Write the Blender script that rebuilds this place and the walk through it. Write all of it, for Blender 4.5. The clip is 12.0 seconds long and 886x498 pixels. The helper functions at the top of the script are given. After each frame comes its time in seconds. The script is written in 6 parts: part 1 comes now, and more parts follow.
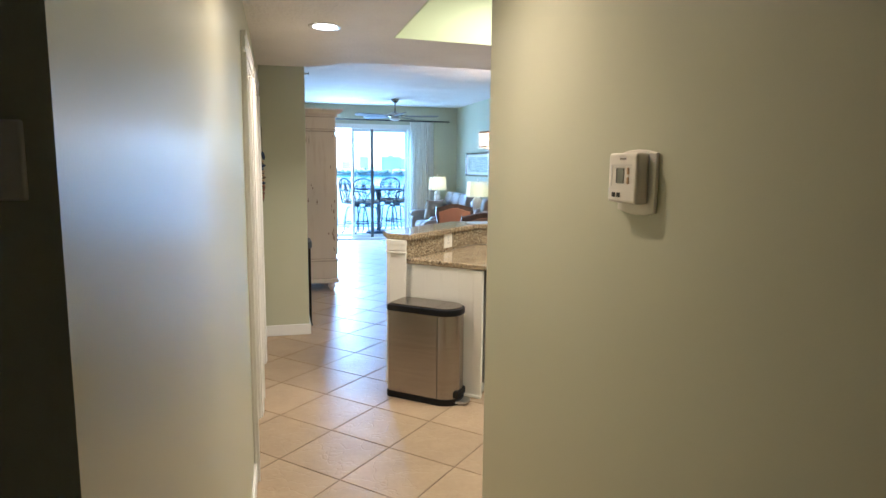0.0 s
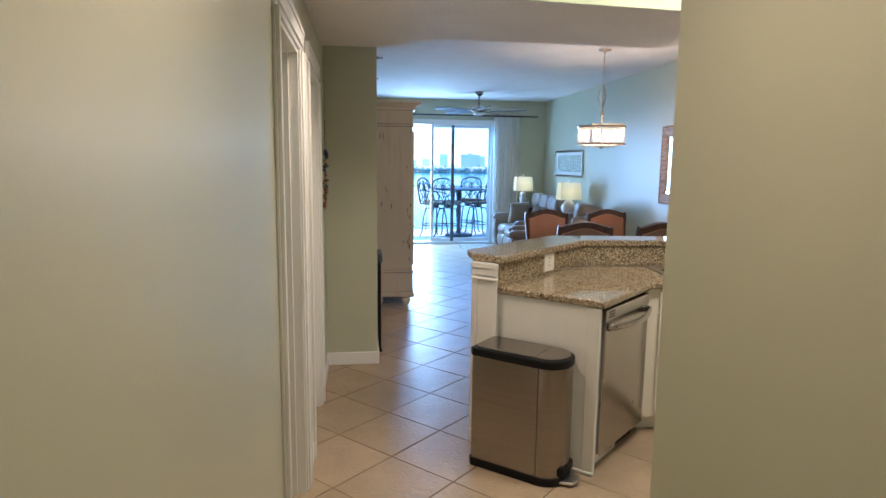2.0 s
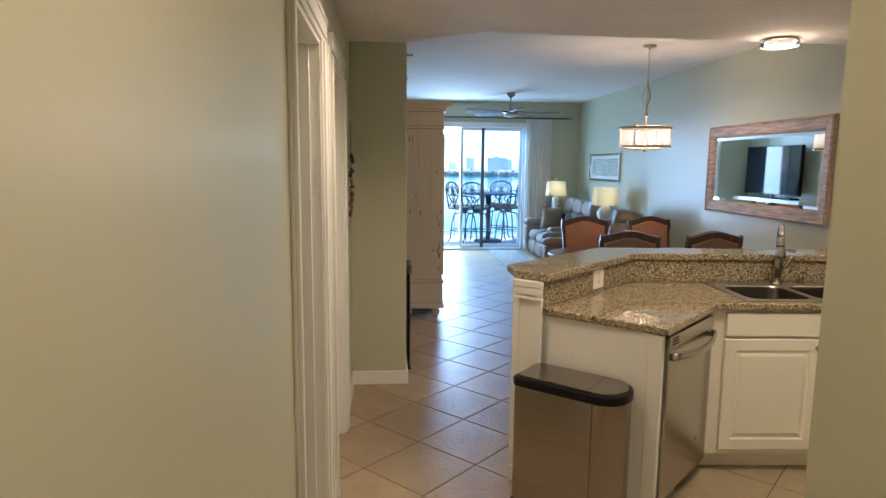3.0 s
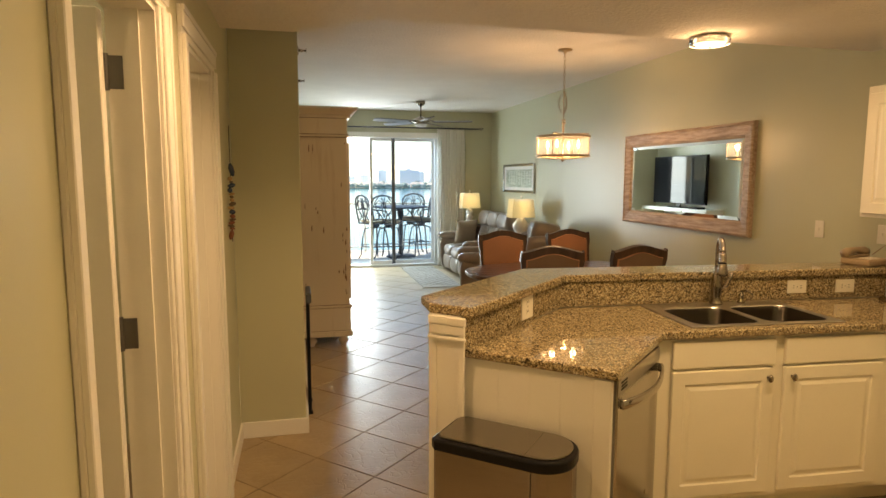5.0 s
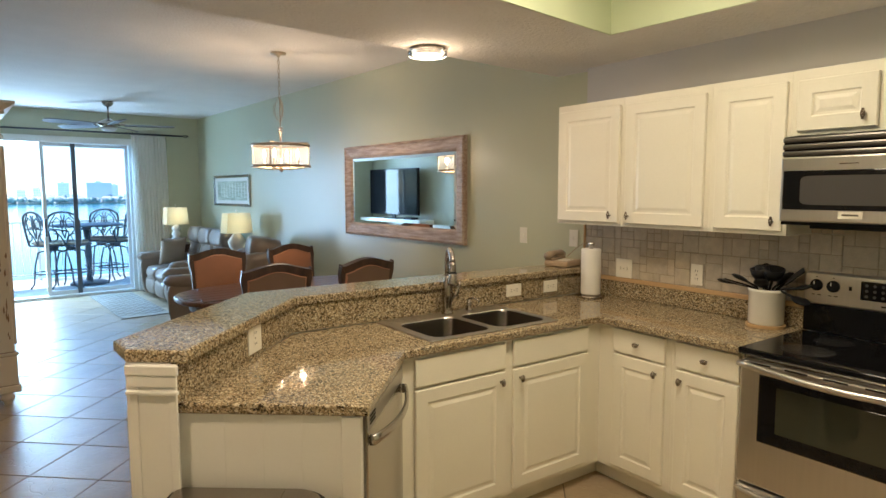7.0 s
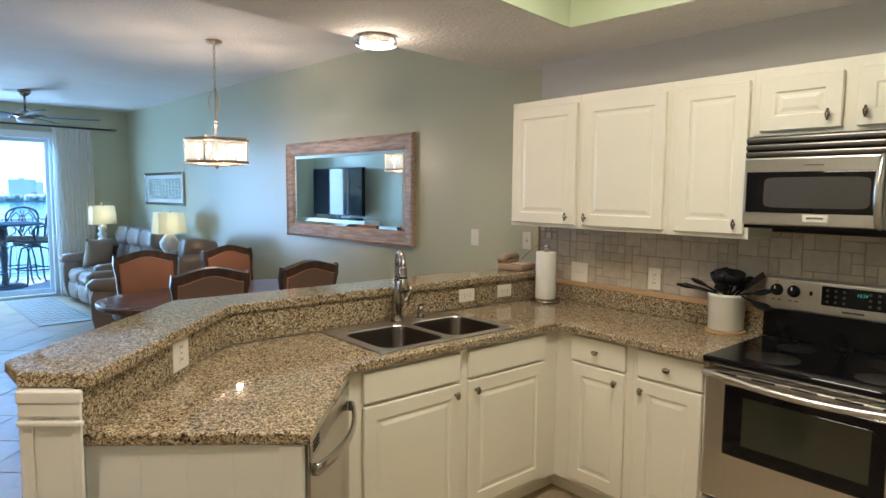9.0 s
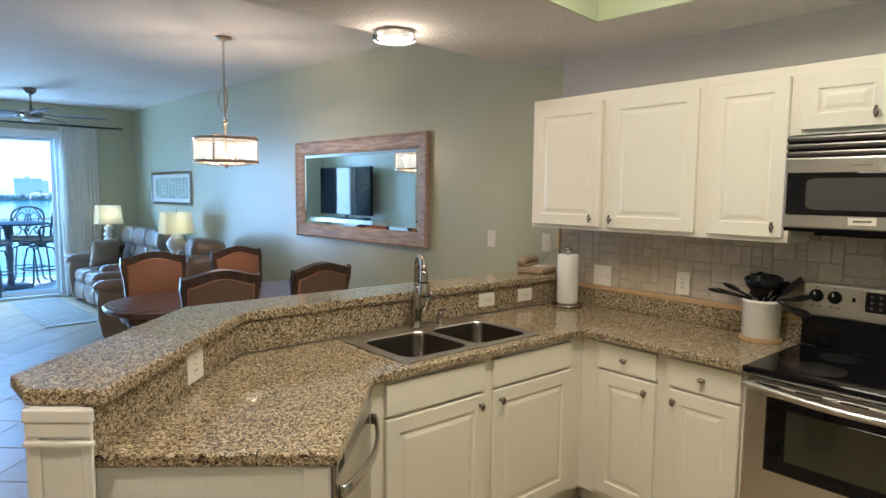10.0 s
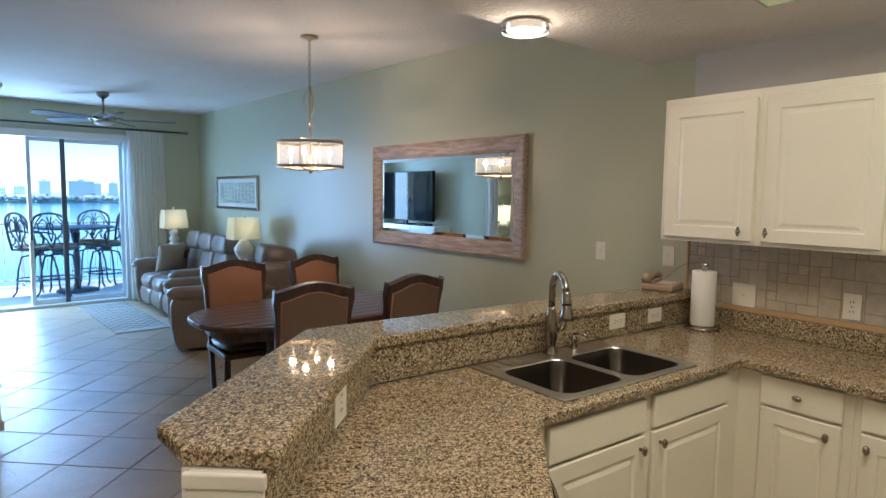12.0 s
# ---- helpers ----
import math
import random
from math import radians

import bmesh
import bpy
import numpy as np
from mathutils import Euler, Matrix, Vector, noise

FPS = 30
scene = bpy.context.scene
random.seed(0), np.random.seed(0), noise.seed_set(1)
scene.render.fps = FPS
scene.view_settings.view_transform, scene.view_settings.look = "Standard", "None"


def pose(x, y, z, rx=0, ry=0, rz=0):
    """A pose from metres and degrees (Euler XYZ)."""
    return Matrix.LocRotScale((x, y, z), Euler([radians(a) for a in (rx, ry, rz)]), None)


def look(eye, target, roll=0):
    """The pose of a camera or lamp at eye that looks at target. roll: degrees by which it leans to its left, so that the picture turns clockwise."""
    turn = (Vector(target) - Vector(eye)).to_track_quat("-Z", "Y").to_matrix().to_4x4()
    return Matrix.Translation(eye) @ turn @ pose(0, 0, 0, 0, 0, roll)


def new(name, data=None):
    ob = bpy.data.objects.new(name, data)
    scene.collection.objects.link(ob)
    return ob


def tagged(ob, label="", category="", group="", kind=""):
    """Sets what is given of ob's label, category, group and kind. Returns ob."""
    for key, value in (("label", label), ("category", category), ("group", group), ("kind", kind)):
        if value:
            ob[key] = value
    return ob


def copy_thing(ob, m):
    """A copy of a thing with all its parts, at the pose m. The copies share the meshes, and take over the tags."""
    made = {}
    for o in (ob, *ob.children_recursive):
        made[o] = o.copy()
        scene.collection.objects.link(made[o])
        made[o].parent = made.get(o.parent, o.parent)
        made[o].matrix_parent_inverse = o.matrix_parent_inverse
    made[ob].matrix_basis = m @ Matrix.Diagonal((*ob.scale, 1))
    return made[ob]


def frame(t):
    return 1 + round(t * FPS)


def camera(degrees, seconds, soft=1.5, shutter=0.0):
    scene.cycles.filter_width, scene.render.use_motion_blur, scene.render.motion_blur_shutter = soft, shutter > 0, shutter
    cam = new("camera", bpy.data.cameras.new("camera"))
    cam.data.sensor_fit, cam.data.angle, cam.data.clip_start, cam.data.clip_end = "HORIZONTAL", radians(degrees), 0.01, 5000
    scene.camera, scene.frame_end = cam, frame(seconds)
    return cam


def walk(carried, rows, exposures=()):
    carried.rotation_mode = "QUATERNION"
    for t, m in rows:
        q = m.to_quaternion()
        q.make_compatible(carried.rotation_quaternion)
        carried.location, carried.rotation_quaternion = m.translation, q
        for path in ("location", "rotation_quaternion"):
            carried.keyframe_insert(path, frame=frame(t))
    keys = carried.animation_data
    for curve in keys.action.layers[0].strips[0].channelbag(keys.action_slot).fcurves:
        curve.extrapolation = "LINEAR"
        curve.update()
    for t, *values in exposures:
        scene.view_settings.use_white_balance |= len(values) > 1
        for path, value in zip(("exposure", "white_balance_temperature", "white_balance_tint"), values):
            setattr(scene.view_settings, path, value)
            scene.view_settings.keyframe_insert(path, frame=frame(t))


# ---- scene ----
cam = camera(71.7, 12.0)
PATH = [
    (0, (-3.647, -4.737, 1.566), (-3.136, -2.822, 1.294), 0.6),
    (0.5, (-3.606, -4.534, 1.568), (-3.241, -2.586, 1.299), 0.7),
    (1, (-3.587, -4.291, 1.574), (-3.26, -2.337, 1.3), 0.7),
    (1.5, (-3.539, -4.018, 1.586), (-3.232, -2.062, 1.308), 0.5),
    (2, (-3.529, -3.774, 1.584), (-3.266, -1.812, 1.302), 0.7),
    (2.5, (-3.538, -3.535, 1.59), (-3.345, -1.563, 1.317), 0.6),
    (2.7, (-3.545, -3.49, 1.593), (-3.367, -1.516, 1.319), 0.6),
    (4.3, (-3.476, -2.991, 1.593), (-3.232, -1.022, 1.342), 0.3),
    (4.5, (-3.469, -2.949, 1.593), (-3.163, -0.988, 1.346), 0.2),
    (5, (-3.424, -2.858, 1.586), (-2.97, -0.924, 1.355), 0.1),
    (5.5, (-3.404, -2.785, 1.587), (-2.812, -0.887, 1.369), 0.1),
    (6, (-3.373, -2.677, 1.583), (-2.602, -0.844, 1.371), 0.1),
    (6.5, (-3.334, -2.606, 1.588), (-2.283, -0.917, 1.378), 0.1),
    (7, (-3.337, -2.553, 1.576), (-2.078, -1.011, 1.386), -0.1),
    (7.5, (-3.356, -2.531, 1.566), (-2.014, -1.06, 1.384), 0.1),
    (9.5, (-3.2, -2.305, 1.564), (-1.805, -0.884, 1.379), 0.5),
    (10, (-3.201, -2.23, 1.574), (-1.816, -0.8, 1.385), 0.5),
    (10.5, (-3.258, -2.123, 1.593), (-1.89, -0.676, 1.412), 0.6),
    (11, (-3.312, -2.017, 1.587), (-1.963, -0.551, 1.407), 0.8),
    (11.5, (-3.318, -1.875, 1.581), (-1.985, -0.395, 1.402), 0.8),
    (12, (-3.298, -1.715, 1.592), (-2.003, -0.201, 1.414), 0.7),
]
walk(cam, [(t, look(eye, target, roll)) for t, eye, target, roll in PATH], [(0, 2.10, 4700, 10), (0.6, 1.76, 4780, 11), (1.5, 1.52, 4750, 12), (2.7, 1.38, 4850, 12), (4.3, 1.30, 8700, 14), (5.0, 1.34, 8900, 15), (5.5, 1.42, 7500, 9), (6.5, 1.44, 8700, 13), (7.0, 1.45, 5500, 6), (7.5, 1.46, 5300, 7), (9.5, 1.50, 4800, 7), (10.5, 1.40, 4850, 7), (12, 1.15, 4950, 9)])

# ---- daylight ----
world = bpy.data.worlds.new("sky")
scene.world = world
world.use_nodes = True
wn = world.node_tree.nodes
sky = wn.new("ShaderNodeTexSky")
sky.sky_type, sky.sun_disc = "NISHITA", False
sky.sun_elevation, sky.sun_rotation = radians(48), radians(250)
sky.air_density, sky.dust_density, sky.ozone_density = 1.0, 0.0, 4.0
world.node_tree.links.new(sky.outputs[0], wn["Background"].inputs["Color"])
wn["Background"].inputs["Strength"].default_value = 0.15


def lamp(name, kind, place, power, colour, size=0.1, aim=None, size_y=0.0):
    data = bpy.data.lights.new(name, kind)
    data.energy, data.color = power, colour
    if kind == "AREA":
        data.shape, data.size, data.size_y = "RECTANGLE", size, size_y or size
    elif kind == "SUN":
        data.angle = size
    else:
        data.shadow_soft_size = size
    ob = new(name, data)
    ob.matrix_basis = look(place, aim) if aim else Matrix.Translation(place)
    return ob


WARM = (1.0, 0.66, 0.38)
lamp("sun", "SUN", (-30, 20, 40), 5.0, (1.0, 0.95, 0.87), radians(0.5), (-0.5, 8, 0))
DAY = (0.60, 0.80, 1.0)
lamp("slider_daylight", "AREA", (-2.05, 8.62, 2.58), 64, (0.38, 0.65, 1.0), 2.0, (-2.05, 4.2, 0.0), 0.5)
lamp("slider_side_daylight", "AREA", (-2.43, 8.14, 1.2), 36, DAY, 0.45, (-1.75, 0.0, 1.35), 2.1)
lamp("flush_bulb", "POINT", (-1.215, 0.18, 2.24), 1.3, WARM, 0.06)
lamp("flush_downlight", "AREA", (-1.215, 0.18, 2.285), 2.2, WARM, 0.15, (-1.215, 0.18, 0))
lamp("side_room_bulb", "POINT", (-4.75, -0.75, 2.18), 7, (1.0, 0.85, 0.66), 0.08)
lamp("tray_fixture_light", "AREA", (-1.8, -1.35, 2.70), 12, (1.0, 0.73, 0.44), 1.1, (-1.8, -1.35, 0), 0.35)
for name, y, power in (("can_bulb", -1.0, 31), ("entry_can_bulb", -3.0, 20)):
    can = lamp(name, "SPOT", (-3.37, y, 2.345), power, WARM, 0.06, (-3.37, y, 0))
    can.data.spot_size, can.data.spot_blend = radians(160), 1.0
for k in range(4):
    a = radians(45 + 90 * k)
    lamp("pendant_bulb", "POINT", (-1.026 + 0.15 * math.cos(a), 2.5 + 0.15 * math.sin(a), 1.90), 2.6, WARM, 0.02)
lamp("lamp_bulb", "POINT", (-0.50, 7.55, 1.19), 0.5, (1.0, 0.78, 0.42), 0.04)
lamp("lamp_bulb", "POINT", (-4.45, 5.75, 1.30), 4, (1.0, 0.86, 0.6), 0.04)
lamp("lamp_bulb", "POINT", (-0.29, 5.55, 1.15), 0.45, (1.0, 0.78, 0.42), 0.04)

# ---- materials ----


def mat(name, colour, rough=0.5, metal=0.0, vary=0.08, scale=6.0, grain=120.0, bump=0.05, stretch=(1, 1, 1), spread=0.0, coat=0.0):
    m = bpy.data.materials.new(name)
    m.use_nodes = True
    n, l = m.node_tree.nodes, m.node_tree.links
    p = n["Principled BSDF"]
    p.inputs["Roughness"].default_value, p.inputs["Metallic"].default_value = rough, metal
    p.inputs["Coat Weight"].default_value = coat
    co = n.new("ShaderNodeTexCoord")
    mp = n.new("ShaderNodeMapping")
    mp.inputs["Scale"].default_value = stretch
    if spread:
        geo = n.new("ShaderNodeNewGeometry")
        l.new(geo.outputs["Position"], mp.inputs["Vector"])
    else:
        l.new(co.outputs["Object"], mp.inputs["Vector"])
    big, small = n.new("ShaderNodeTexNoise"), n.new("ShaderNodeTexNoise")
    big.inputs["Scale"].default_value, small.inputs["Scale"].default_value = scale, grain
    big.inputs["Detail"].default_value, small.inputs["Detail"].default_value = 5, 3
    l.new(mp.outputs[0], big.inputs["Vector"])
    l.new(mp.outputs[0], small.inputs["Vector"])
    add = n.new("ShaderNodeMath")
    add.operation = "ADD"
    half = n.new("ShaderNodeMath")
    half.operation = "MULTIPLY"
    half.inputs[1].default_value = 0.5
    l.new(small.outputs["Fac"], half.inputs[0])
    l.new(big.outputs["Fac"], add.inputs[0])
    l.new(half.outputs[0], add.inputs[1])
    ramp = n.new("ShaderNodeMapRange")
    ramp.inputs["From Min"].default_value, ramp.inputs["From Max"].default_value = 0.35, 1.15
    ramp.inputs["To Min"].default_value, ramp.inputs["To Max"].default_value = 1 - vary, 1 + vary
    l.new(add.outputs[0], ramp.inputs["Value"])
    value = ramp.outputs[0]
    if spread:
        info, sp, mul = n.new("ShaderNodeObjectInfo"), n.new("ShaderNodeMapRange"), n.new("ShaderNodeMath")
        sp.inputs["To Min"].default_value, sp.inputs["To Max"].default_value = 1 - spread, 1 + spread
        mul.operation = "MULTIPLY"
        l.new(info.outputs["Random"], sp.inputs["Value"])
        l.new(sp.outputs[0], mul.inputs[0])
        l.new(value, mul.inputs[1])
        value = mul.outputs[0]
    hsv = n.new("ShaderNodeHueSaturation")
    hsv.inputs["Color"].default_value = (*colour, 1)
    l.new(value, hsv.inputs["Value"])
    l.new(hsv.outputs[0], p.inputs["Base Color"])
    bp = n.new("ShaderNodeBump")
    bp.inputs["Strength"].default_value, bp.inputs["Distance"].default_value = bump, 0.004
    l.new(small.outputs["Fac"], bp.inputs["Height"])
    l.new(bp.outputs[0], p.inputs["Normal"])
    return m


def speckle(name, rough):
    """Polished granite: dark, tan and cream grains."""
    m = mat(name, (0.4, 0.35, 0.3), rough, bump=0.004)
    n, l = m.node_tree.nodes, m.node_tree.links
    co = n.new("ShaderNodeTexCoord")
    ramps = []
    for size, stops in ((235, ((0, (0.012, 0.010, 0.008)), (0.23, (0.085, 0.055, 0.03)), (0.40, (0.30, 0.22, 0.12)), (0.62, (0.47, 0.38, 0.23)), (0.86, (0.68, 0.60, 0.43)))),
                        (125, ((0, (0.02, 0.016, 0.012)), (0.26, (0.24, 0.185, 0.10)), (0.62, (0.50, 0.41, 0.26))))):
        vor, wob, mix = n.new("ShaderNodeTexVoronoi"), n.new("ShaderNodeTexNoise"), n.new("ShaderNodeMixRGB")
        wob.inputs["Scale"].default_value = size * 0.6
        vor.inputs["Scale"].default_value = size
        mix.inputs[0].default_value = 0.012
        l.new(co.outputs["Object"], wob.inputs["Vector"])
        l.new(co.outputs["Object"], mix.inputs[1])
        l.new(wob.outputs["Color"], mix.inputs[2])
        l.new(mix.outputs[0], vor.inputs["Vector"])
        r = n.new("ShaderNodeValToRGB")
        r.color_ramp.interpolation = "CONSTANT"
        while len(r.color_ramp.elements) < len(stops):
            r.color_ramp.elements.new(0.5)
        for e, (at, c) in zip(r.color_ramp.elements, stops):
            e.position, e.color = at, (*c, 1)
        sep = n.new("ShaderNodeSeparateColor")
        l.new(vor.outputs["Color"], sep.inputs[0])
        l.new(sep.outputs[0], r.inputs[0])
        ramps.append(r)
    mx = n.new("ShaderNodeMixRGB")
    mx.inputs[0].default_value = 0.25
    l.new(ramps[0].outputs[0], mx.inputs[1])
    l.new(ramps[1].outputs[0], mx.inputs[2])
    l.new(mx.outputs[0], n["Principled BSDF"].inputs["Base Color"])
    return m


def streaked(name, light, dark, rough, across=(1.0, 1.0, 0.12), scale=14.0, low=0.35, high=0.7):
    """Wood or washed paint with long streaks."""
    m = mat(name, light, rough)
    n, l = m.node_tree.nodes, m.node_tree.links
    co, mp, no, r = n.new("ShaderNodeTexCoord"), n.new("ShaderNodeMapping"), n.new("ShaderNodeTexNoise"), n.new("ShaderNodeValToRGB")
    mp.inputs["Scale"].default_value = across
    no.inputs["Scale"].default_value, no.inputs["Detail"].default_value = scale, 8
    no.inputs["Roughness"].default_value = 0.65
    l.new(co.outputs["Object"], mp.inputs["Vector"])
    l.new(mp.outputs[0], no.inputs["Vector"])
    l.new(no.outputs["Fac"], r.inputs[0])
    r.color_ramp.elements[0].position, r.color_ramp.elements[0].color = low, (*dark, 1)
    r.color_ramp.elements[1].position, r.color_ramp.elements[1].color = high, (*light, 1)
    l.new(r.outputs[0], n["Principled BSDF"].inputs["Base Color"])
    return m


def glass(name, colour=(1, 1, 1), rough=0.0):
    m = bpy.data.materials.new(name)
    m.use_nodes = True
    p = m.node_tree.nodes["Principled BSDF"]
    p.inputs["Base Color"].default_value = (*colour, 1)
    p.inputs["Roughness"].default_value, p.inputs["Transmission Weight"].default_value, p.inputs["IOR"].default_value = rough, 1.0, 1.45
    return m


def glow(name, colour, strength):
    m = bpy.data.materials.new(name)
    m.use_nodes = True
    p = m.node_tree.nodes["Principled BSDF"]
    p.inputs["Base Color"].default_value = (*colour, 1)
    p.inputs["Emission Color"].default_value, p.inputs["Emission Strength"].default_value = (*colour, 1), strength
    return m


def cloth_shade(name, colour):
    """Lamp shade linen that lets light through."""
    m = bpy.data.materials.new(name)
    m.use_nodes = True
    n, l = m.node_tree.nodes, m.node_tree.links
    t, d, a = n.new("ShaderNodeBsdfTranslucent"), n.new("ShaderNodeBsdfDiffuse"), n.new("ShaderNodeMixShader")
    t.inputs[0].default_value = d.inputs[0].default_value = (*colour, 1)
    a.inputs[0].default_value = 0.4
    l.new(t.outputs[0], a.inputs[1])
    l.new(d.outputs[0], a.inputs[2])
    l.new(a.outputs[0], n["Material Output"].inputs["Surface"])
    return m


M_WALL = mat("sage_paint", (0.51, 0.51, 0.365), 0.34, vary=0.03, scale=1.5, grain=260, bump=0.05)
M_GREY = mat("grey_lilac_paint", (0.56, 0.54, 0.53), 0.6, vary=0.03, scale=1.5, grain=260, bump=0.1)
M_CEIL = mat("ceiling_texture", (0.77, 0.74, 0.70), 0.85, vary=0.06, scale=3, grain=55, bump=1.0)
M_CEIL.node_tree.nodes["Bump"].inputs["Distance"].default_value = 0.009
M_TRAY = mat("pale_green_paint", (0.58, 0.64, 0.43), 0.7, vary=0.03, scale=2, grain=200)
M_TRIM = mat("white_trim", (0.80, 0.79, 0.74), 0.35, vary=0.03, scale=3, grain=90, bump=0.03)
M_CAB = mat("cream_cabinet_paint", (0.82, 0.78, 0.66), 0.35, vary=0.035, scale=4, grain=90, bump=0.05)
M_GRAN = speckle("granite", 0.035)
M_TILE = mat("beige_floor_tile", (0.375, 0.29, 0.185), 0.37, vary=0.16, scale=5, grain=34, bump=0.2, spread=0.07)
# cleft-stone relief of the tiles
_n, _l = M_TILE.node_tree.nodes, M_TILE.node_tree.links
_g, _w, _mix, _v, _b, _r = (_n.new("ShaderNode" + k) for k in ("NewGeometry", "TexNoise", "MixRGB", "TexVoronoi", "Bump", "MapRange"))
_w.inputs["Scale"].default_value = 6
_mix.inputs[0].default_value = 0.30
_l.new(_g.outputs["Position"], _w.inputs["Vector"])
_l.new(_g.outputs["Position"], _mix.inputs[1])
_l.new(_w.outputs["Color"], _mix.inputs[2])
_l.new(_mix.outputs[0], _v.inputs["Vector"])
_v.feature = "DISTANCE_TO_EDGE"
_v.inputs["Scale"].default_value = 9
_r.inputs["From Max"].default_value = 0.05
_l.new(_v.outputs["Distance"], _r.inputs["Value"])
_l.new(_r.outputs[0], _b.inputs["Height"])
_n["Principled BSDF"].inputs["Specular IOR Level"].default_value = 0.25
_b.inputs["Strength"].default_value, _b.inputs["Distance"].default_value = 0.30, 0.003
_l.new(_n["Bump"].outputs[0], _b.inputs["Normal"])
_l.new(_b.outputs[0], _n["Principled BSDF"].inputs["Normal"])
M_GROUT = mat("grout", (0.13, 0.10, 0.075), 0.9, vary=0.2)
M_STONE = mat("tumbled_stone", (0.49, 0.43, 0.34), 0.6, vary=0.2, scale=22, grain=160, bump=0.5, spread=0.11)
M_STEEL = mat("brushed_steel", (0.50, 0.48, 0.45), 0.2, 1.0, vary=0.06, scale=3, grain=60, bump=0.03, stretch=(1, 1, 30))
# Bin steel, browned: the dark hall's reflection is put into its base colour.
M_BINST = mat("hall_darkened_steel", (0.33, 0.30, 0.27), 0.24, 1.0, vary=0.12, scale=3, grain=60, bump=0.03, stretch=(1, 1, 30))
# Same steel as the sink rim, with the bowls' inner shade darkened into it.
M_BASIN = mat("shaded_basin_steel", (0.09, 0.08, 0.07), 0.28, 1.0, vary=0.08, scale=3, grain=60, bump=0.03, stretch=(30, 1, 1))
M_STEELH = mat("brushed_steel_flat", (0.58, 0.56, 0.53), 0.3, 1.0, vary=0.05, scale=3, grain=60, bump=0.03, stretch=(30, 1, 1))
M_HINGE = mat("dull_hinge_steel", (0.17, 0.165, 0.16), 0.4, 0.85, vary=0.1)
M_NICKEL = mat("brushed_nickel", (0.36, 0.32, 0.275), 0.25, 1.0, vary=0.05)
M_BRASS = mat("aged_brass", (0.50, 0.40, 0.29), 0.3, 1.0, vary=0.15)
M_WORN = mat("bare_pine", (0.26, 0.16, 0.10), 0.7)
M_BRONZE = mat("aged_bronze", (0.16, 0.12, 0.085), 0.4, 0.9, vary=0.2)
M_BLACK = mat("black_plastic", (0.012, 0.012, 0.013), 0.35, vary=0.2)
M_BLACK.node_tree.nodes["Principled BSDF"].inputs["Specular IOR Level"].default_value = 0.12
M_GLASSB = mat("black_glass", (0.006, 0.006, 0.007), 0.04, vary=0.1, bump=0.0)
M_GLASSB.node_tree.nodes["Principled BSDF"].inputs["Specular IOR Level"].default_value = 0.22
M_OVEN = mat("smoked_oven_glass", (0.035, 0.038, 0.026), 0.03, vary=0.05, bump=0.0)
M_BURN = mat("burner_print", (0.022, 0.022, 0.023), 0.2, vary=0.1, bump=0.0)
M_LOUV = mat("dark_steel", (0.17, 0.16, 0.15), 0.32, 1.0, vary=0.06, scale=3, grain=60, bump=0.03, stretch=(30, 1, 1))
M_PHONE = mat("tan_plastic", (0.36, 0.27, 0.18), 0.4, vary=0.05, bump=0.02)
M_PLATE = mat("ivory_plastic", (0.80, 0.76, 0.66), 0.35, vary=0.03, bump=0.02)
M_LCD = mat("grey_display", (0.20, 0.21, 0.155), 0.15, vary=0.05, bump=0.0)
M_SCREEN = mat("screen_glass", (0.008, 0.009, 0.011), 0.06, vary=0.1, bump=0.0)
M_SCREEN.node_tree.nodes["Principled BSDF"].inputs["Specular IOR Level"].default_value = 0.16
M_SLOT = mat("dark_slot", (0.05, 0.045, 0.04), 0.6)
M_WASHED = streaked("whitewashed_pine", (0.73, 0.65, 0.54), (0.52, 0.41, 0.30), 0.5, (1, 1, 0.10), 9, 0.22, 0.44)
M_FRAMEW = streaked("weathered_frame_wood", (0.52, 0.40, 0.31), (0.31, 0.21, 0.15), 0.55, (6, 0.6, 6), 8, 0.36, 0.6)
M_TABLE = streaked("dark_table_wood", (0.145, 0.068, 0.045), (0.05, 0.022, 0.016), 0.28, (0.15, 2.2, 1), 12, 0.35, 0.62)
M_DARKW = streaked("dark_chair_wood", (0.10, 0.055, 0.035), (0.035, 0.02, 0.014), 0.35, (1, 1, 0.2), 14)
M_COVER = mat("brown_cloth", (0.17, 0.105, 0.07), 0.7, vary=0.1, scale=7, grain=240, bump=0.2)
M_RUST = mat("rust_leather", (0.33, 0.15, 0.08), 0.45, vary=0.12, scale=7, grain=180, bump=0.15)
M_SEAT = mat("black_leather", (0.055, 0.05, 0.05), 0.35, vary=0.12, scale=7, grain=180, bump=0.15)
M_TAUPE = mat("taupe_leather", (0.225, 0.175, 0.135), 0.3, vary=0.14, scale=6, grain=140, bump=0.25)
M_PILLOW = mat("beige_cloth", (0.33, 0.26, 0.19), 0.9, vary=0.12, grain=240, bump=0.4)
M_CURT = cloth_shade("white_sheer_cloth", (0.92, 0.89, 0.83))
M_CURT.node_tree.nodes["Mix Shader"].inputs[0].default_value = 0.5
M_ALU = mat("white_aluminium", (0.68, 0.70, 0.70), 0.4, 0.0, vary=0.04)
M_DALU = mat("dark_aluminium", (0.10, 0.115, 0.13), 0.4, 0.3)
M_IRON = mat("cast_iron_paint", (0.032, 0.036, 0.05), 0.45, 0.3, vary=0.2)
# Balcony iron, lighter and bluer than the rod's: outdoor haze coloured in.
M_PATIO = mat("hazed_cast_metal", (0.055, 0.065, 0.085), 0.4, 0.3, vary=0.2)
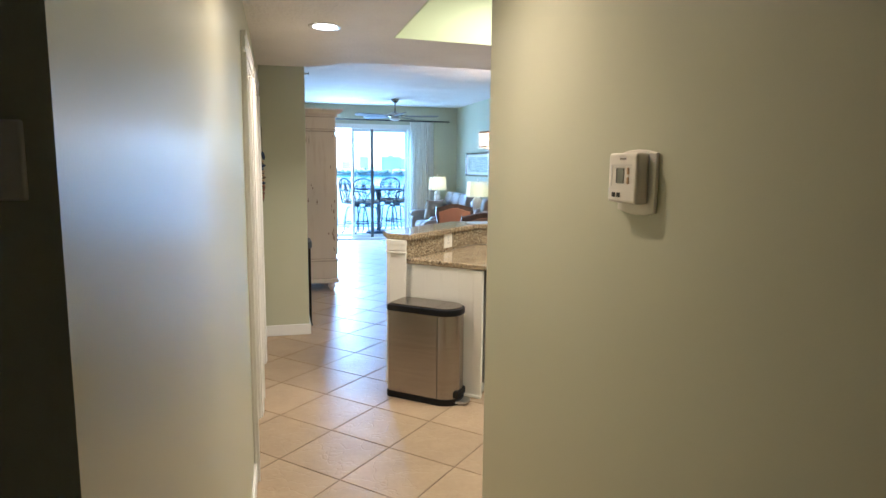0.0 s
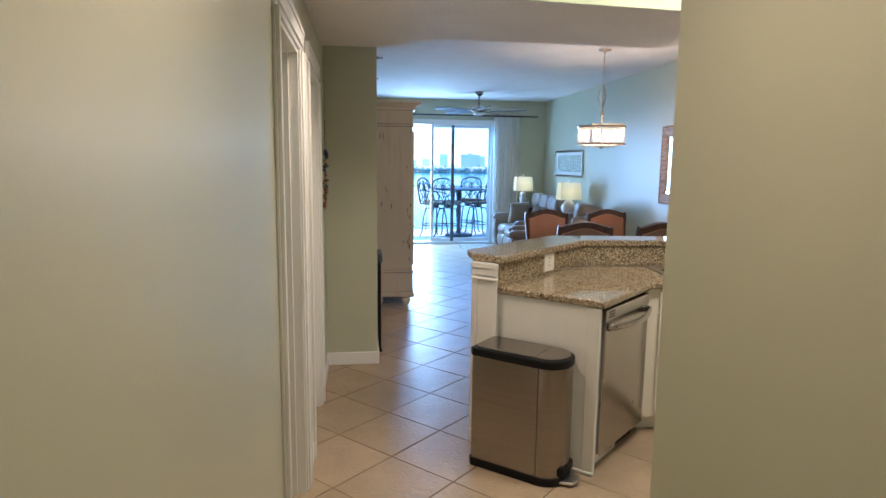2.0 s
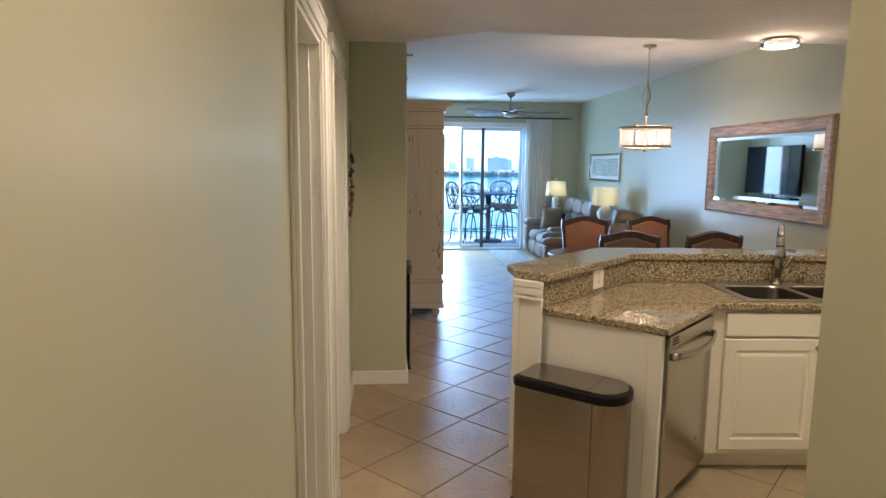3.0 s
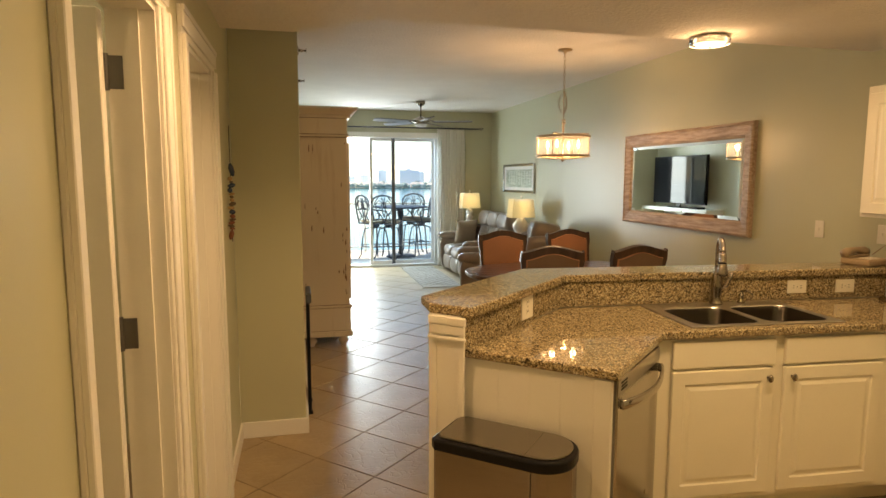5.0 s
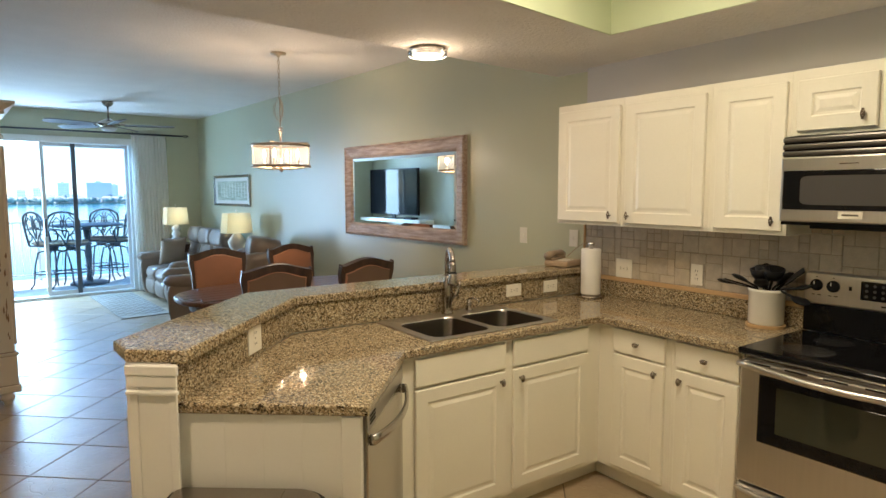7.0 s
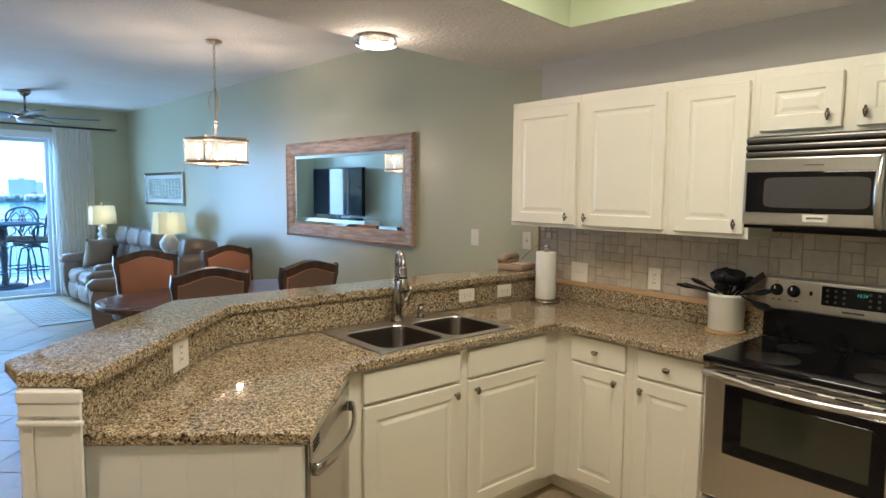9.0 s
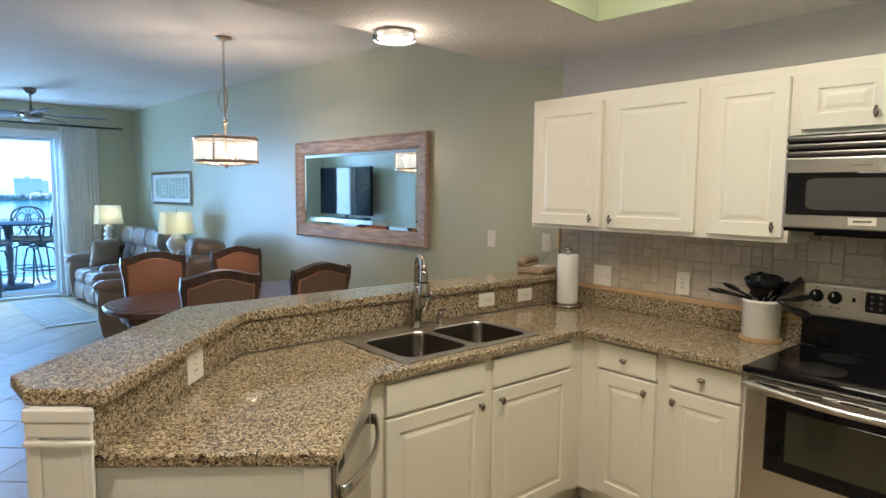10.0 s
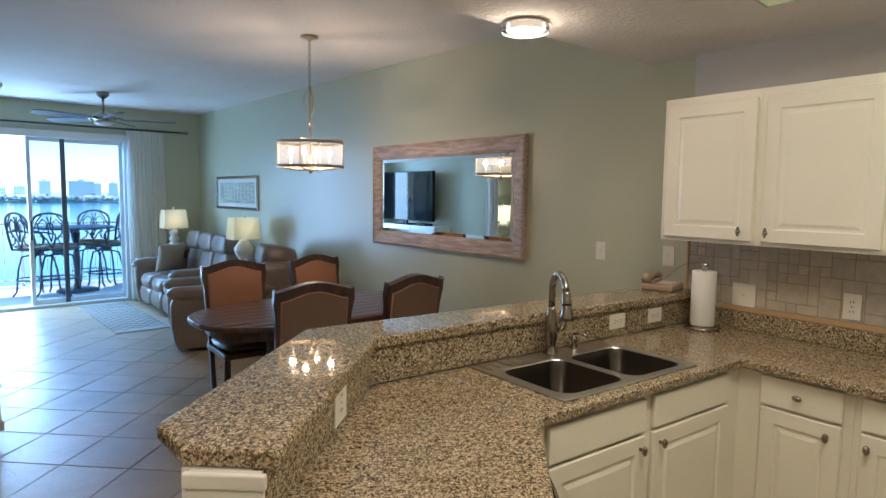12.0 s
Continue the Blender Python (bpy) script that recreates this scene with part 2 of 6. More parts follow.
M_PANE = glass("window_glass", (0.70, 0.81, 0.91))
M_MIRROR = mat("mirror_silver", (0.88, 0.91, 0.89), 0.0, 1.0, vary=0.0, bump=0.0)
M_SHADE = cloth_shade("lamp_linen", (0.80, 0.74, 0.55))
M_DRUM = glass("seeded_glass", (1.0, 0.97, 0.92), 0.06)
M_ORG = cloth_shade("pleated_organza", (0.86, 0.82, 0.76))
_n, _l = M_ORG.node_tree.nodes, M_ORG.node_tree.links
_tr, _mx = _n.new("ShaderNodeBsdfTransparent"), _n.new("ShaderNodeMixShader")
_mx.inputs[0].default_value = 0.07
_l.new(_tr.outputs[0], _mx.inputs[1])
_l.new(_n["Mix Shader"].outputs[0], _mx.inputs[2])
_l.new(_mx.outputs[0], _n["Material Output"].inputs["Surface"])
M_BULB = glow("lit_bulb", (1.0, 0.62, 0.28), 4.2)
M_DIFF = glow("lit_diffuser", (1.0, 0.80, 0.55), 2.5)
M_CERA = mat("white_ceramic", (0.78, 0.75, 0.68), 0.2, vary=0.05)
M_PAPER = mat("paper_towel", (0.80, 0.78, 0.74), 0.95, vary=0.05, grain=200, bump=0.5)
M_CONC = mat("balcony_tile", (0.55, 0.53, 0.50), 0.6, vary=0.1)
M_WATER = mat("bay_water", (0.03, 0.20, 0.27), 0.12, vary=0.2, scale=0.05, grain=0.6, bump=0.6)
# Far-shore trees and buildings are paled: distance haze is mixed into their colours.
M_TREE = mat("hazed_trees", (0.30, 0.37, 0.34), 0.9, vary=0.3, scale=0.1, grain=0.6)
M_BLDG = mat("distant_facade", (0.74, 0.78, 0.82), 0.7, vary=0.06, scale=0.02)
M_HAZE = mat("hazy_facade", (0.93, 0.95, 0.97), 0.7, vary=0.05, scale=0.02)
M_BWIN = mat("distant_window", (0.62, 0.69, 0.76), 0.3)
M_HOUSE = mat("distant_stucco", (0.74, 0.70, 0.66), 0.8, spread=0.25)
M_ROOF = mat("distant_roof", (0.52, 0.45, 0.42), 0.8)
M_CORK = mat("cork_wood", (0.50, 0.33, 0.16), 0.7)
M_RUG = mat("woven_rug", (0.38, 0.35, 0.30), 0.95, vary=0.1, grain=150, bump=0.5)
M_RUGD = mat("rug_line", (0.17, 0.155, 0.13), 0.95, vary=0.1, grain=150, bump=0.5)
M_ART = streaked("landscape_print", (0.55, 0.55, 0.42), (0.16, 0.20, 0.13), 0.5, (1, 1.2, 14), 3, 0.3, 0.7)
M_BEADB = mat("blue_bead", (0.035, 0.055, 0.10), 0.25)
M_BEADR = mat("red_bead", (0.22, 0.075, 0.04), 0.4)
M_BEADT = mat("tan_bead", (0.36, 0.24, 0.12), 0.5)

# ---- mesh helpers ----


def thing(name, label, category, m=None, group=""):
    ob = tagged(new(name), label, category, group)
    ob.empty_display_size = 0.1
    ob.matrix_basis = m or Matrix()
    return ob


def part(name, bm, material, parent=None, label="", smooth=False):
    me = bpy.data.meshes.new(name)
    bmesh.ops.recalc_face_normals(bm, faces=bm.faces)
    for f in bm.faces:
        f.smooth = smooth
    bm.to_mesh(me)
    bm.free()
    me.materials.append(material)
    ob = new(name, me)
    ob.parent = parent
    if label:
        ob["label"] = label
    return ob


def solid(name, bm, material, label, category, m=None, group="", kind="", smooth=False):
    ob = tagged(part(name, bm, material, None, "", smooth), label, category, group, kind)
    ob.matrix_basis = m or Matrix()
    return ob


def boxes(*rows, bevel=0.0, seg=2):
    bm = bmesh.new()
    for x0, x1, y0, y1, z0, z1 in rows:
        bmesh.ops.create_cube(bm, size=1, matrix=Matrix.Translation(((x0 + x1) / 2, (y0 + y1) / 2, (z0 + z1) / 2)) @ Matrix.Diagonal((abs(x1 - x0), abs(y1 - y0), abs(z1 - z0), 1)))
    if bevel:
        bmesh.ops.bevel(bm, geom=bm.edges[:], offset=bevel, segments=seg, affect="EDGES", profile=0.5)
    return bm


def prism(poly, z0, z1, bevel=0.0, seg=2):
    bm = bmesh.new()
    f = bm.faces.new([bm.verts.new((x, y, z0)) for x, y in poly])
    up = bmesh.ops.extrude_face_region(bm, geom=[f])
    bmesh.ops.translate(bm, vec=(0, 0, z1 - z0), verts=[v for v in up["geom"] if isinstance(v, bmesh.types.BMVert)])
    if bevel:
        bmesh.ops.bevel(bm, geom=[e for e in bm.edges if abs(e.verts[0].co.z - e.verts[1].co.z) < 1e-5], offset=bevel, segments=seg, affect="EDGES", profile=0.5)
    return bm


def lathe(profile, seg=24, at=(0, 0, 0), bm=None, caps=True):
    bm = bm or bmesh.new()
    rings = []
    for r, z in profile:
        r = max(r, 0.0005)
        rings.append([bm.verts.new((at[0] + r * math.cos(2 * math.pi * i / seg), at[1] + r * math.sin(2 * math.pi * i / seg), at[2] + z)) for i in range(seg)])
    for a, b in zip(rings, rings[1:]):
        for i in range(seg):
            bm.faces.new((a[i], a[(i + 1) % seg], b[(i + 1) % seg], b[i]))
    if caps:
        bm.faces.new(rings[0][::-1])
        bm.faces.new(rings[-1])
    return bm


def tube(points, r, seg=8, bm=None, closed=False):
    bm = bm or bmesh.new()
    pts = [Vector(p) for p in points]
    rings, side = [], None
    for i, p in enumerate(pts):
        a = pts[i - 1] if (i or closed) else p
        b = pts[(i + 1) % len(pts)] if (i < len(pts) - 1 or closed) else p
        way = (b - a).normalized()
        side = (side - way * side.dot(way)) if side else way.orthogonal()
        side.normalize()
        over = way.cross(side)
        rr = r[i] if isinstance(r, (list, tuple)) else r
        rings.append([bm.verts.new(p + rr * (math.cos(2 * math.pi * k / seg) * side + math.sin(2 * math.pi * k / seg) * over)) for k in range(seg)])
    pairs = list(zip(rings, rings[1:])) + ([(rings[-1], rings[0])] if closed else [])
    for a, b in pairs:
        for k in range(seg):
            bm.faces.new((a[k], a[(k + 1) % seg], b[(k + 1) % seg], b[k]))
    if not closed:
        bm.faces.new(rings[0][::-1])
        bm.faces.new(rings[-1])
    return bm


def arc(c, r, a0, a1, n, plane="xz"):
    out = []
    for i in range(n + 1):
        a = radians(a0 + (a1 - a0) * i / n)
        u, v = r * math.cos(a), r * math.sin(a)
        out.append((c[0] + u, c[1], c[2] + v) if plane == "xz" else (c[0] + u, c[1] + v, c[2]) if plane == "xy" else (c[0], c[1] + u, c[2] + v))
    return out


def cushion(x0, x1, y0, y1, z0, z1, puff=0.04, cuts=5):
    """A soft block with bulging faces and rounded edges."""
    bm = boxes((x0, x1, y0, y1, z0, z1))
    bmesh.ops.subdivide_edges(bm, edges=bm.edges[:], cuts=cuts, use_grid_fill=True)
    c = Vector(((x0 + x1) / 2, (y0 + y1) / 2, (z0 + z1) / 2))
    h = Vector((abs(x1 - x0) / 2, abs(y1 - y0) / 2, abs(z1 - z0) / 2))
    for v in bm.verts:
        d = v.co - c
        u = [d[i] / h[i] for i in range(3)]
        q = [math.copysign(abs(a) ** 1.0, a) * math.sqrt(max(0.0, 1 - 0.42 * (sum(b * b for b in u) - a * a) / 2)) for a in u]
        bulge = 1 + puff
        v.co = c + Vector((q[0] * h[0] * bulge, q[1] * h[1] * bulge, q[2] * h[2] * bulge))
    return bm


def panel_door(w, h, rail=0.055, t=0.02):
    """Raised-panel door in the xz plane, front towards -y, lower left corner at the origin."""
    bm = boxes((0, w, -t, 0, 0, h), bevel=0.004, seg=1)
    bm.faces.ensure_lookup_table()
    front = min(bm.faces, key=lambda f: (round(f.calc_center_median().y, 4), -f.calc_area()))
    for thick, depth in ((rail, 0), (0.006, 0.006), (0.010, 0.0), (0.016, -0.005)):
        if min(w, h) > 2 * (rail + 0.04):
            bmesh.ops.inset_region(bm, faces=[front], thickness=thick, use_even_offset=True)
            for v in front.verts:
                v.co.y += depth
    return bm


def text(words, size, m, material, parent=None, name="lettering"):
    cu = bpy.data.curves.new(name, "FONT")
    cu.body, cu.size, cu.align_x, cu.align_y, cu.extrude = words, size, "CENTER", "CENTER", 0.0004
    tmp = new(name, cu)
    me = bpy.data.meshes.new_from_object(tmp.evaluated_get(bpy.context.evaluated_depsgraph_get()))
    bpy.data.objects.remove(tmp)
    me.materials.append(material)
    ob = new(name, me)
    ob.parent = parent
    ob.matrix_basis = m
    return ob


# ---- structure ----
XW, XL, XH, YB = 0.02, -3.41, -3.80, 7.96   # dining wall, living side wall, hall wall, window wall
K = Matrix.Translation((-0.065, -0.02, 0)) @ pose(0, 0, 0, 0, 0, -4)   # the kitchen's own corner, slightly turned
ZS, ZC = 2.355, 2.75


def k2(lx, ly):
    v = K @ Vector((lx, ly, 0))
    return (v.x, v.y)


def wall(name, bm, material, label):
    return solid(name, bm, material, label, "wall", kind="structure")


wall("wall_east", boxes((XW, XW + 0.15, -0.02, YB, 0, ZC + 0.1)), M_WALL, "sage green painted wall of the dining and living area")
kitchen_wall = wall("wall_kitchen", boxes((0, 0.3, -2.75, 0.0, 0, ZS + 0.4)), M_GREY, "grey painted kitchen wall behind the cabinets")
kitchen_wall.matrix_basis = K
wall("wall_south", boxes((-2.78, 0.1, -2.695, -2.575, 0, ZC)), M_WALL, "sage green wall closing the kitchen")
wall("wall_hall_east", boxes((-2.9, -2.78, -6.4, -2.575, 0, ZC), bevel=0.004, seg=1), M_WALL, "sage green hallway wall carrying a thermostat")
HW = XH - 0.12
wall("wall_hall_west", boxes((HW, XH, -0.95, -0.53, 0, ZC), (HW, XH, 0.11, 0.92, 0, ZC), (HW, XH, -1.685, -0.95, 2.06, ZC), (HW, XH, -0.53, 0.11, 2.06, ZC)),
     M_WALL, "sage green hallway wall with two door openings")
wall("wall_entry", boxes((-5.2, HW, -4.24, -4.12, 0, ZC), (-5.2, -2.78, -6.5, -6.4, 0, ZC), (-5.32, -5.2, -6.5, -4.13, 0, ZC)), M_WALL, "sage green entry wall with a light switch")
wall("wall_return", boxes((XH, XL, 0.92, 1.10, 0, ZC), bevel=0.006, seg=2), M_WALL, "sage green wall return at the end of the hall")
wall("wall_west", boxes((XL - 0.12, XL, 1.10, 4.20, 0, ZC), (XL - 0.12, XL, 5.0, YB, 0, ZC), (XL - 0.12, XL, 4.20, 5.0, 2.06, ZC)), M_WALL, "sage green living room side wall with a doorway")
wall("wall_window", boxes((-0.99, XW + 0.15, YB, YB + 0.2, 0, ZC + 0.1), (XL - 0.12, -2.72, YB, YB + 0.2, 0, ZC + 0.1), (-2.72, -0.99, YB, YB + 0.2, 2.33, ZC + 0.1)), M_WALL, "sage green wall around the sliding door")
wall("wall_hall_south", boxes((HW, XH, -4.24, -1.685, 0, ZC)), M_WALL, "sage green hallway wall with a soft sheen")
# rooms behind the openings
wall("wall_side_room", boxes((-5.6, -5.5, -1.9, 1.2, 0, ZC), (-5.5, HW, -1.9, -1.80, 0, ZC), (-5.5, HW, 0.98, 1.1, 0, ZC)), M_WALL, "plain wall of the side room")
wall("wall_bedroom", boxes((-5.9, -5.8, 3.5, 6.2, 0, ZC), (-5.8, XL - 0.12, 3.5, 3.6, 0, ZC), (-5.8, XL - 0.12, 6.1, 6.2, 0, ZC)), M_WALL, "plain wall of the bedroom")

# lowered kitchen and hall ceiling with a raised tray
TR = (-2.93, -0.66, -2.1, -0.70)
edge = [(-3.92, 0.61), (-3.43, 0.61), (-3.02, 0.24), (XW, 0.30)]
bm = bmesh.new()


def slab(bm, poly, z0, z1):
    f = bm.faces.new([bm.verts.new((x, y, z0)) for x, y in poly])
    up = bmesh.ops.extrude_face_region(bm, geom=[f])
    bmesh.ops.translate(bm, vec=(0, 0, z1 - z0), verts=[v for v in up["geom"] if isinstance(v, bmesh.types.BMVert)])


tn0, tn1 = -0.775, -0.615
slab(bm, edge + [(XW, tn1 + 0.045), (TR[1], tn1), (TR[0], tn0), (-3.92, tn0)], ZS, ZC + 0.1)
slab(bm, [(-5.3, tn0), (TR[0], tn0), (TR[0], TR[2]), (-5.3, TR[2])], ZS, ZC + 0.1)
slab(bm, [(TR[1], tn1), (XW, tn1 + 0.045), (XW, TR[2]), (TR[1], TR[2])], ZS, ZC + 0.1)
slab(bm, [(-5.3, TR[2]), (XW, TR[2]), (XW, -6.5), (-5.3, -6.5)], ZS, ZC + 0.1)
solid("ceiling_kitchen", bm, M_CEIL, "textured lowered ceiling over kitchen and hall", "ceiling", kind="structure")
bm = boxes((TR[0] + 0.002, TR[0] + 0.012, TR[2] + 0.002, tn0, ZS + 0.001, ZC), (TR[1] - 0.012, TR[1] - 0.002, TR[2], tn1 - 0.002, ZS + 0.001, ZC), (TR[0] + 0.012, TR[1] - 0.012, TR[2] + 0.002, TR[2] + 0.012, ZS + 0.001, ZC))
a, b = Vector((TR[0], tn0)), Vector((TR[1], tn1))
slab(bm, [(a.x + 0.002, a.y - 0.002), (b.x - 0.002, b.y - 0.002), (b.x - 0.002, b.y - 0.012), (a.x + 0.002, a.y - 0.012)], ZS + 0.001, ZC)
solid("ceiling_tray_trim", bm, M_TRAY, "pale green painted sides of the ceiling tray", "ceiling", kind="structure")
solid("ceiling", boxes((-5.9, XW + 0.15, -2.2, YB + 0.2, ZC + 0.101, ZC + 0.2), (XL - 0.12, XW + 0.15, 0.0, YB + 0.2, ZC, ZC + 0.1), (TR[0], TR[1], TR[2], tn1, ZC, ZC + 0.1)), M_CEIL, "white textured living room ceiling", "ceiling", kind="structure")

# baseboards and casings
solid("baseboard", boxes((XH, XH + 0.014, -4.24, -1.752, 0, 0.10), bevel=0.004, seg=2), M_TRIM, "white painted baseboard along the hall", "baseboard", kind="structure")
solid("baseboard", boxes((XH, XL + 0.014, 0.906, 0.920, 0, 0.10), (XH, XH + 0.014, 0.207, 0.906, 0, 0.10), (XL, XL + 0.014, 0.92, 2.8, 0, 0.10), (XH, XH + 0.014, -0.853, -0.627, 0, 0.10),
                         (XL, XL + 0.014, 5.2, YB, 0, 0.10), (-2.914, -2.9, -6.4, -2.575, 0, 0.10), (-0.99, XW, YB - 0.014, YB, 0, 0.10), (XW - 0.014, XW, 0.2, YB - 0.014, 0, 0.10), bevel=0.004, seg=2), M_TRIM, "white painted baseboard", "baseboard", kind="structure")


def casing(name, x, y0, y1, label, near=0.095):
    """Moulded trim round an opening in a wall along y, with its jamb."""
    t = thing(name, label, "door")
    t["kind"] = "structure"
    w = 0.095
    for n, (a, b, z0, z1) in (("casing_side", (y0 - near, y0 + 0.006, 0, 2.06)), ("casing_side", (y1 - 0.006, y1 + w, 0, 2.06)), ("casing_head", (y0 - near, y1 + w, 2.06, 2.06 + w))):
        if n == "casing_side":
            rows = [(x, x + 0.012, a, b, z0, z1), (x + 0.012, x + 0.021, a + 0.02, b - 0.02, z0, z1), (x + 0.012, x + 0.026, (a if a < y0 - 0.01 else b - 0.022), (a + 0.022 if a < y0 - 0.01 else b), z0, z1)]
        else:
            rows = [(x, x + 0.012, a, b, z0, z1), (x + 0.012, x + 0.021, a, b, z0 + 0.02, z1 - 0.02), (x + 0.012, x + 0.026, a, b, z1 - 0.022, z1)]
        part(n, boxes(*rows, bevel=0.0025, seg=1), M_TRIM, t)
    d = 0.12
    part("jamb", boxes((x - d - 0.006, x + 0.001, y0, y0 + 0.018, 0, 2.06)), M_TRIM, t)
    part("jamb", boxes((x - d - 0.006, x + 0.001, y1 - 0.018, y1, 0, 2.06)), M_TRIM, t)
    part("jamb_head", boxes((x - d - 0.006, x + 0.001, y0 + 0.018, y1 - 0.018, 2.042, 2.06)), M_TRIM, t)
    part("door_stop", boxes((x - 0.075, x - 0.040, y1 - 0.030, y1 - 0.018, 0, 2.042)), M_TRIM, t)
    return t


def leaf(parent, m, w=0.80):
    d = part("door_leaf", boxes((0, w, -0.02, 0.02, 0.01, 2.035), bevel=0.003, seg=1), M_TRIM, parent, "white painted door leaf")
    d.matrix_basis = m
    for x0, z0, z1 in ((0.11, 0.16, 0.85), (0.11, 0.98, 1.92), (0.45, 0.16, 0.85), (0.45, 0.98, 1.92)):
        p = part("panel", boxes((x0, x0 + 0.25, -0.026, 0.026, z0, z1), bevel=0.008, seg=2), M_TRIM, d)
    return d


d1 = casing("door_1", XH, -1.685, -0.95, "open white hall door in a moulded casing, hinges showing", 0.065)
leaf(d1, pose(HW - 0.012, -0.991, 0, 0, 0, 180), 0.74)
for z in (0.25, 1.138, 1.872):
    part("hinge", boxes((HW - 0.004, HW + 0.034, -0.971, -0.9685, z - 0.045, z + 0.045), bevel=0.001, seg=1), M_HINGE, d1, "steel butt hinge")
    part("hinge_pin", lathe([(0.007, -0.05), (0.007, 0.05)], 10, (HW - 0.009, -0.9705, z)), M_HINGE, d1)
d2 = casing("door_2", XH, -0.53, 0.11, "closed white closet door in a cream casing")
leaf(d2, pose(HW - 0.03, -0.51, 0, 0, 0, 90), 0.60)
casing("door_3", XL, 4.20, 5.0, "white cased doorway to the bedroom").rotation_euler = (0, 0, 0)

# ---- kitchen ----


def knob_oval(parent, x, z, up=True):
    """Small oval brushed knob on a cabinet front."""
    bm = lathe([(0.006, 0), (0.005, 0.012), (0.012, 0.016), (0.0155, 0.022), (0.012, 0.028), (0.0, 0.030)], 12)
    k = part("knob", bm, M_NICKEL, parent, "brushed nickel oval knob", True)
    k.matrix_basis = Matrix.Translation((x, -0.02, z)) @ pose(0, 0, 0, 90) @ Matrix.Diagonal((0.8 if up else 1.25, 1.25 if up else 0.8, 1, 1))


def knob_cage(parent, x, z):
    """Birdcage pull of twisted wires."""
    bm = lathe([(0.004, -0.022), (0.006, -0.018), (0.004, -0.016)], 8)
    for k in range(4):
        tube([(0.0085 * math.sin(math.pi * i / 8) * math.cos(2.4 * i / 8 + k * math.pi / 2), 0.0085 * math.sin(math.pi * i / 8) * math.sin(2.4 * i / 8 + k * math.pi / 2), -0.018 + 0.036 * i / 8) for i in range(9)], 0.002, 5, bm)
    lathe([(0.004, 0.016), (0.006, 0.018), (0.004, 0.022)], 8, (0, 0, 0), bm)
    tube([(0, 0, -0.002), (0, 0.022, -0.002)], 0.0035, 6, bm)
    ob = part("knob", bm, M_BRONZE, parent, "dark birdcage pull", True)
    ob.matrix_basis = Matrix.Translation((x, -0.042, z))


def cabinet_unit(name, m, w, z0, z1, depth, doors, label, group, toe=0.0, body=None):
    """A framed cabinet: front frame at y=0, body behind; doors: (x, z, w, h, kind, knob x, knob z)."""
    t = thing(name, label, "cabinet", m, group)
    part("body", boxes((0, w, 0.02, depth, z0, body or z1)), M_CAB, t)
    part("face_frame", boxes((0, w, 0, 0.0199, z0, z1), bevel=0.0015, seg=1), M_CAB, t)
    if toe:
        part("toe_kick", boxes((-0.07 if name == "base_cabinet" else 0, w + (0.07 if name == "sink_cabinet" else 0), toe, toe + 0.018, 0, z0 - 0.001)), M_CAB, t)
    for x, z, dw, dh, kind, kx, kz in doors:
        bm = panel_door(dw, dh) if kind != "drawer" else boxes((0, dw, -0.02, 0, 0, dh), bevel=0.005, seg=2)
        d = part("door" if kind != "drawer" else "drawer_front", bm, M_CAB, t)
        d.matrix_basis = Matrix.Translation((x, -0.0005, z))
        if kx is not None:
            (knob_cage if kind == "cage" else knob_oval)(d, kx, kz, *(() if kind == "cage" else (kind == "door",)))
    return t


G = "kitchen cabinets"
# wall cabinets
UP = lambda ly: K @ pose(-0.255, ly, 0, 0, 0, -90)
cabinet_unit("wall_cabinet", UP(0.0), 0.50, 1.37, 2.09, 0.252, [(0.03, 0.02 + 1.37, 0.455, 0.66, "cage", 0.405, 0.045)], "cream painted wall cabinet with one raised panel door", G)
cabinet_unit("wall_cabinet", UP(-0.50), 0.53, 1.37, 2.09, 0.252, [(0.03, 1.39, 0.475, 0.66, "cage", 0.03, 0.045)], "wide cream painted wall cabinet with one raised panel door", G)
cabinet_unit("wall_cabinet", UP(-1.03), 0.375, 1.37, 2.09, 0.252, [(0.034, 1.39, 0.325, 0.66, "cage", 0.29, 0.045)], "narrow cream painted wall cabinet beside the microwave", G)
cabinet_unit("wall_cabinet", UP(-1.405), 0.76, 1.81, 2.09, 0.252, [(0.028, 1.828, 0.305, 0.217, "cage", 0.262, 0.05), (0.382, 1.828, 0.33, 0.217, "cage", 0.034, 0.05)], "short cream cabinet above the microwave with two doors", G)
# base cabinets on the wall side
BL = lambda ly: K @ pose(-0.535, ly, 0, 0, 0, -90)
cabinet_unit("base_cabinet", BL(-0.60), 0.445, 0.10, 0.878, 0.53, [(0.105, 0.742, 0.306, 0.123, "drawer", 0.152, 0.062), (0.105, 0.13, 0.306, 0.60, "door", 0.262, 0.55)], "cream base cabinet with a drawer over a raised panel door", G, 0.07)
cabinet_unit("base_cabinet", BL(-1.0455), 0.36, 0.10, 0.878, 0.53, [(0.028, 0.742, 0.308, 0.123, "drawer", 0.154, 0.062), (0.028, 0.13, 0.308, 0.60, "door", 0.03, 0.55)], "cream base cabinet beside the range with a drawer", G, 0.07)
# sink run
sinkm = K @ pose(-1.80, -0.602, 0)
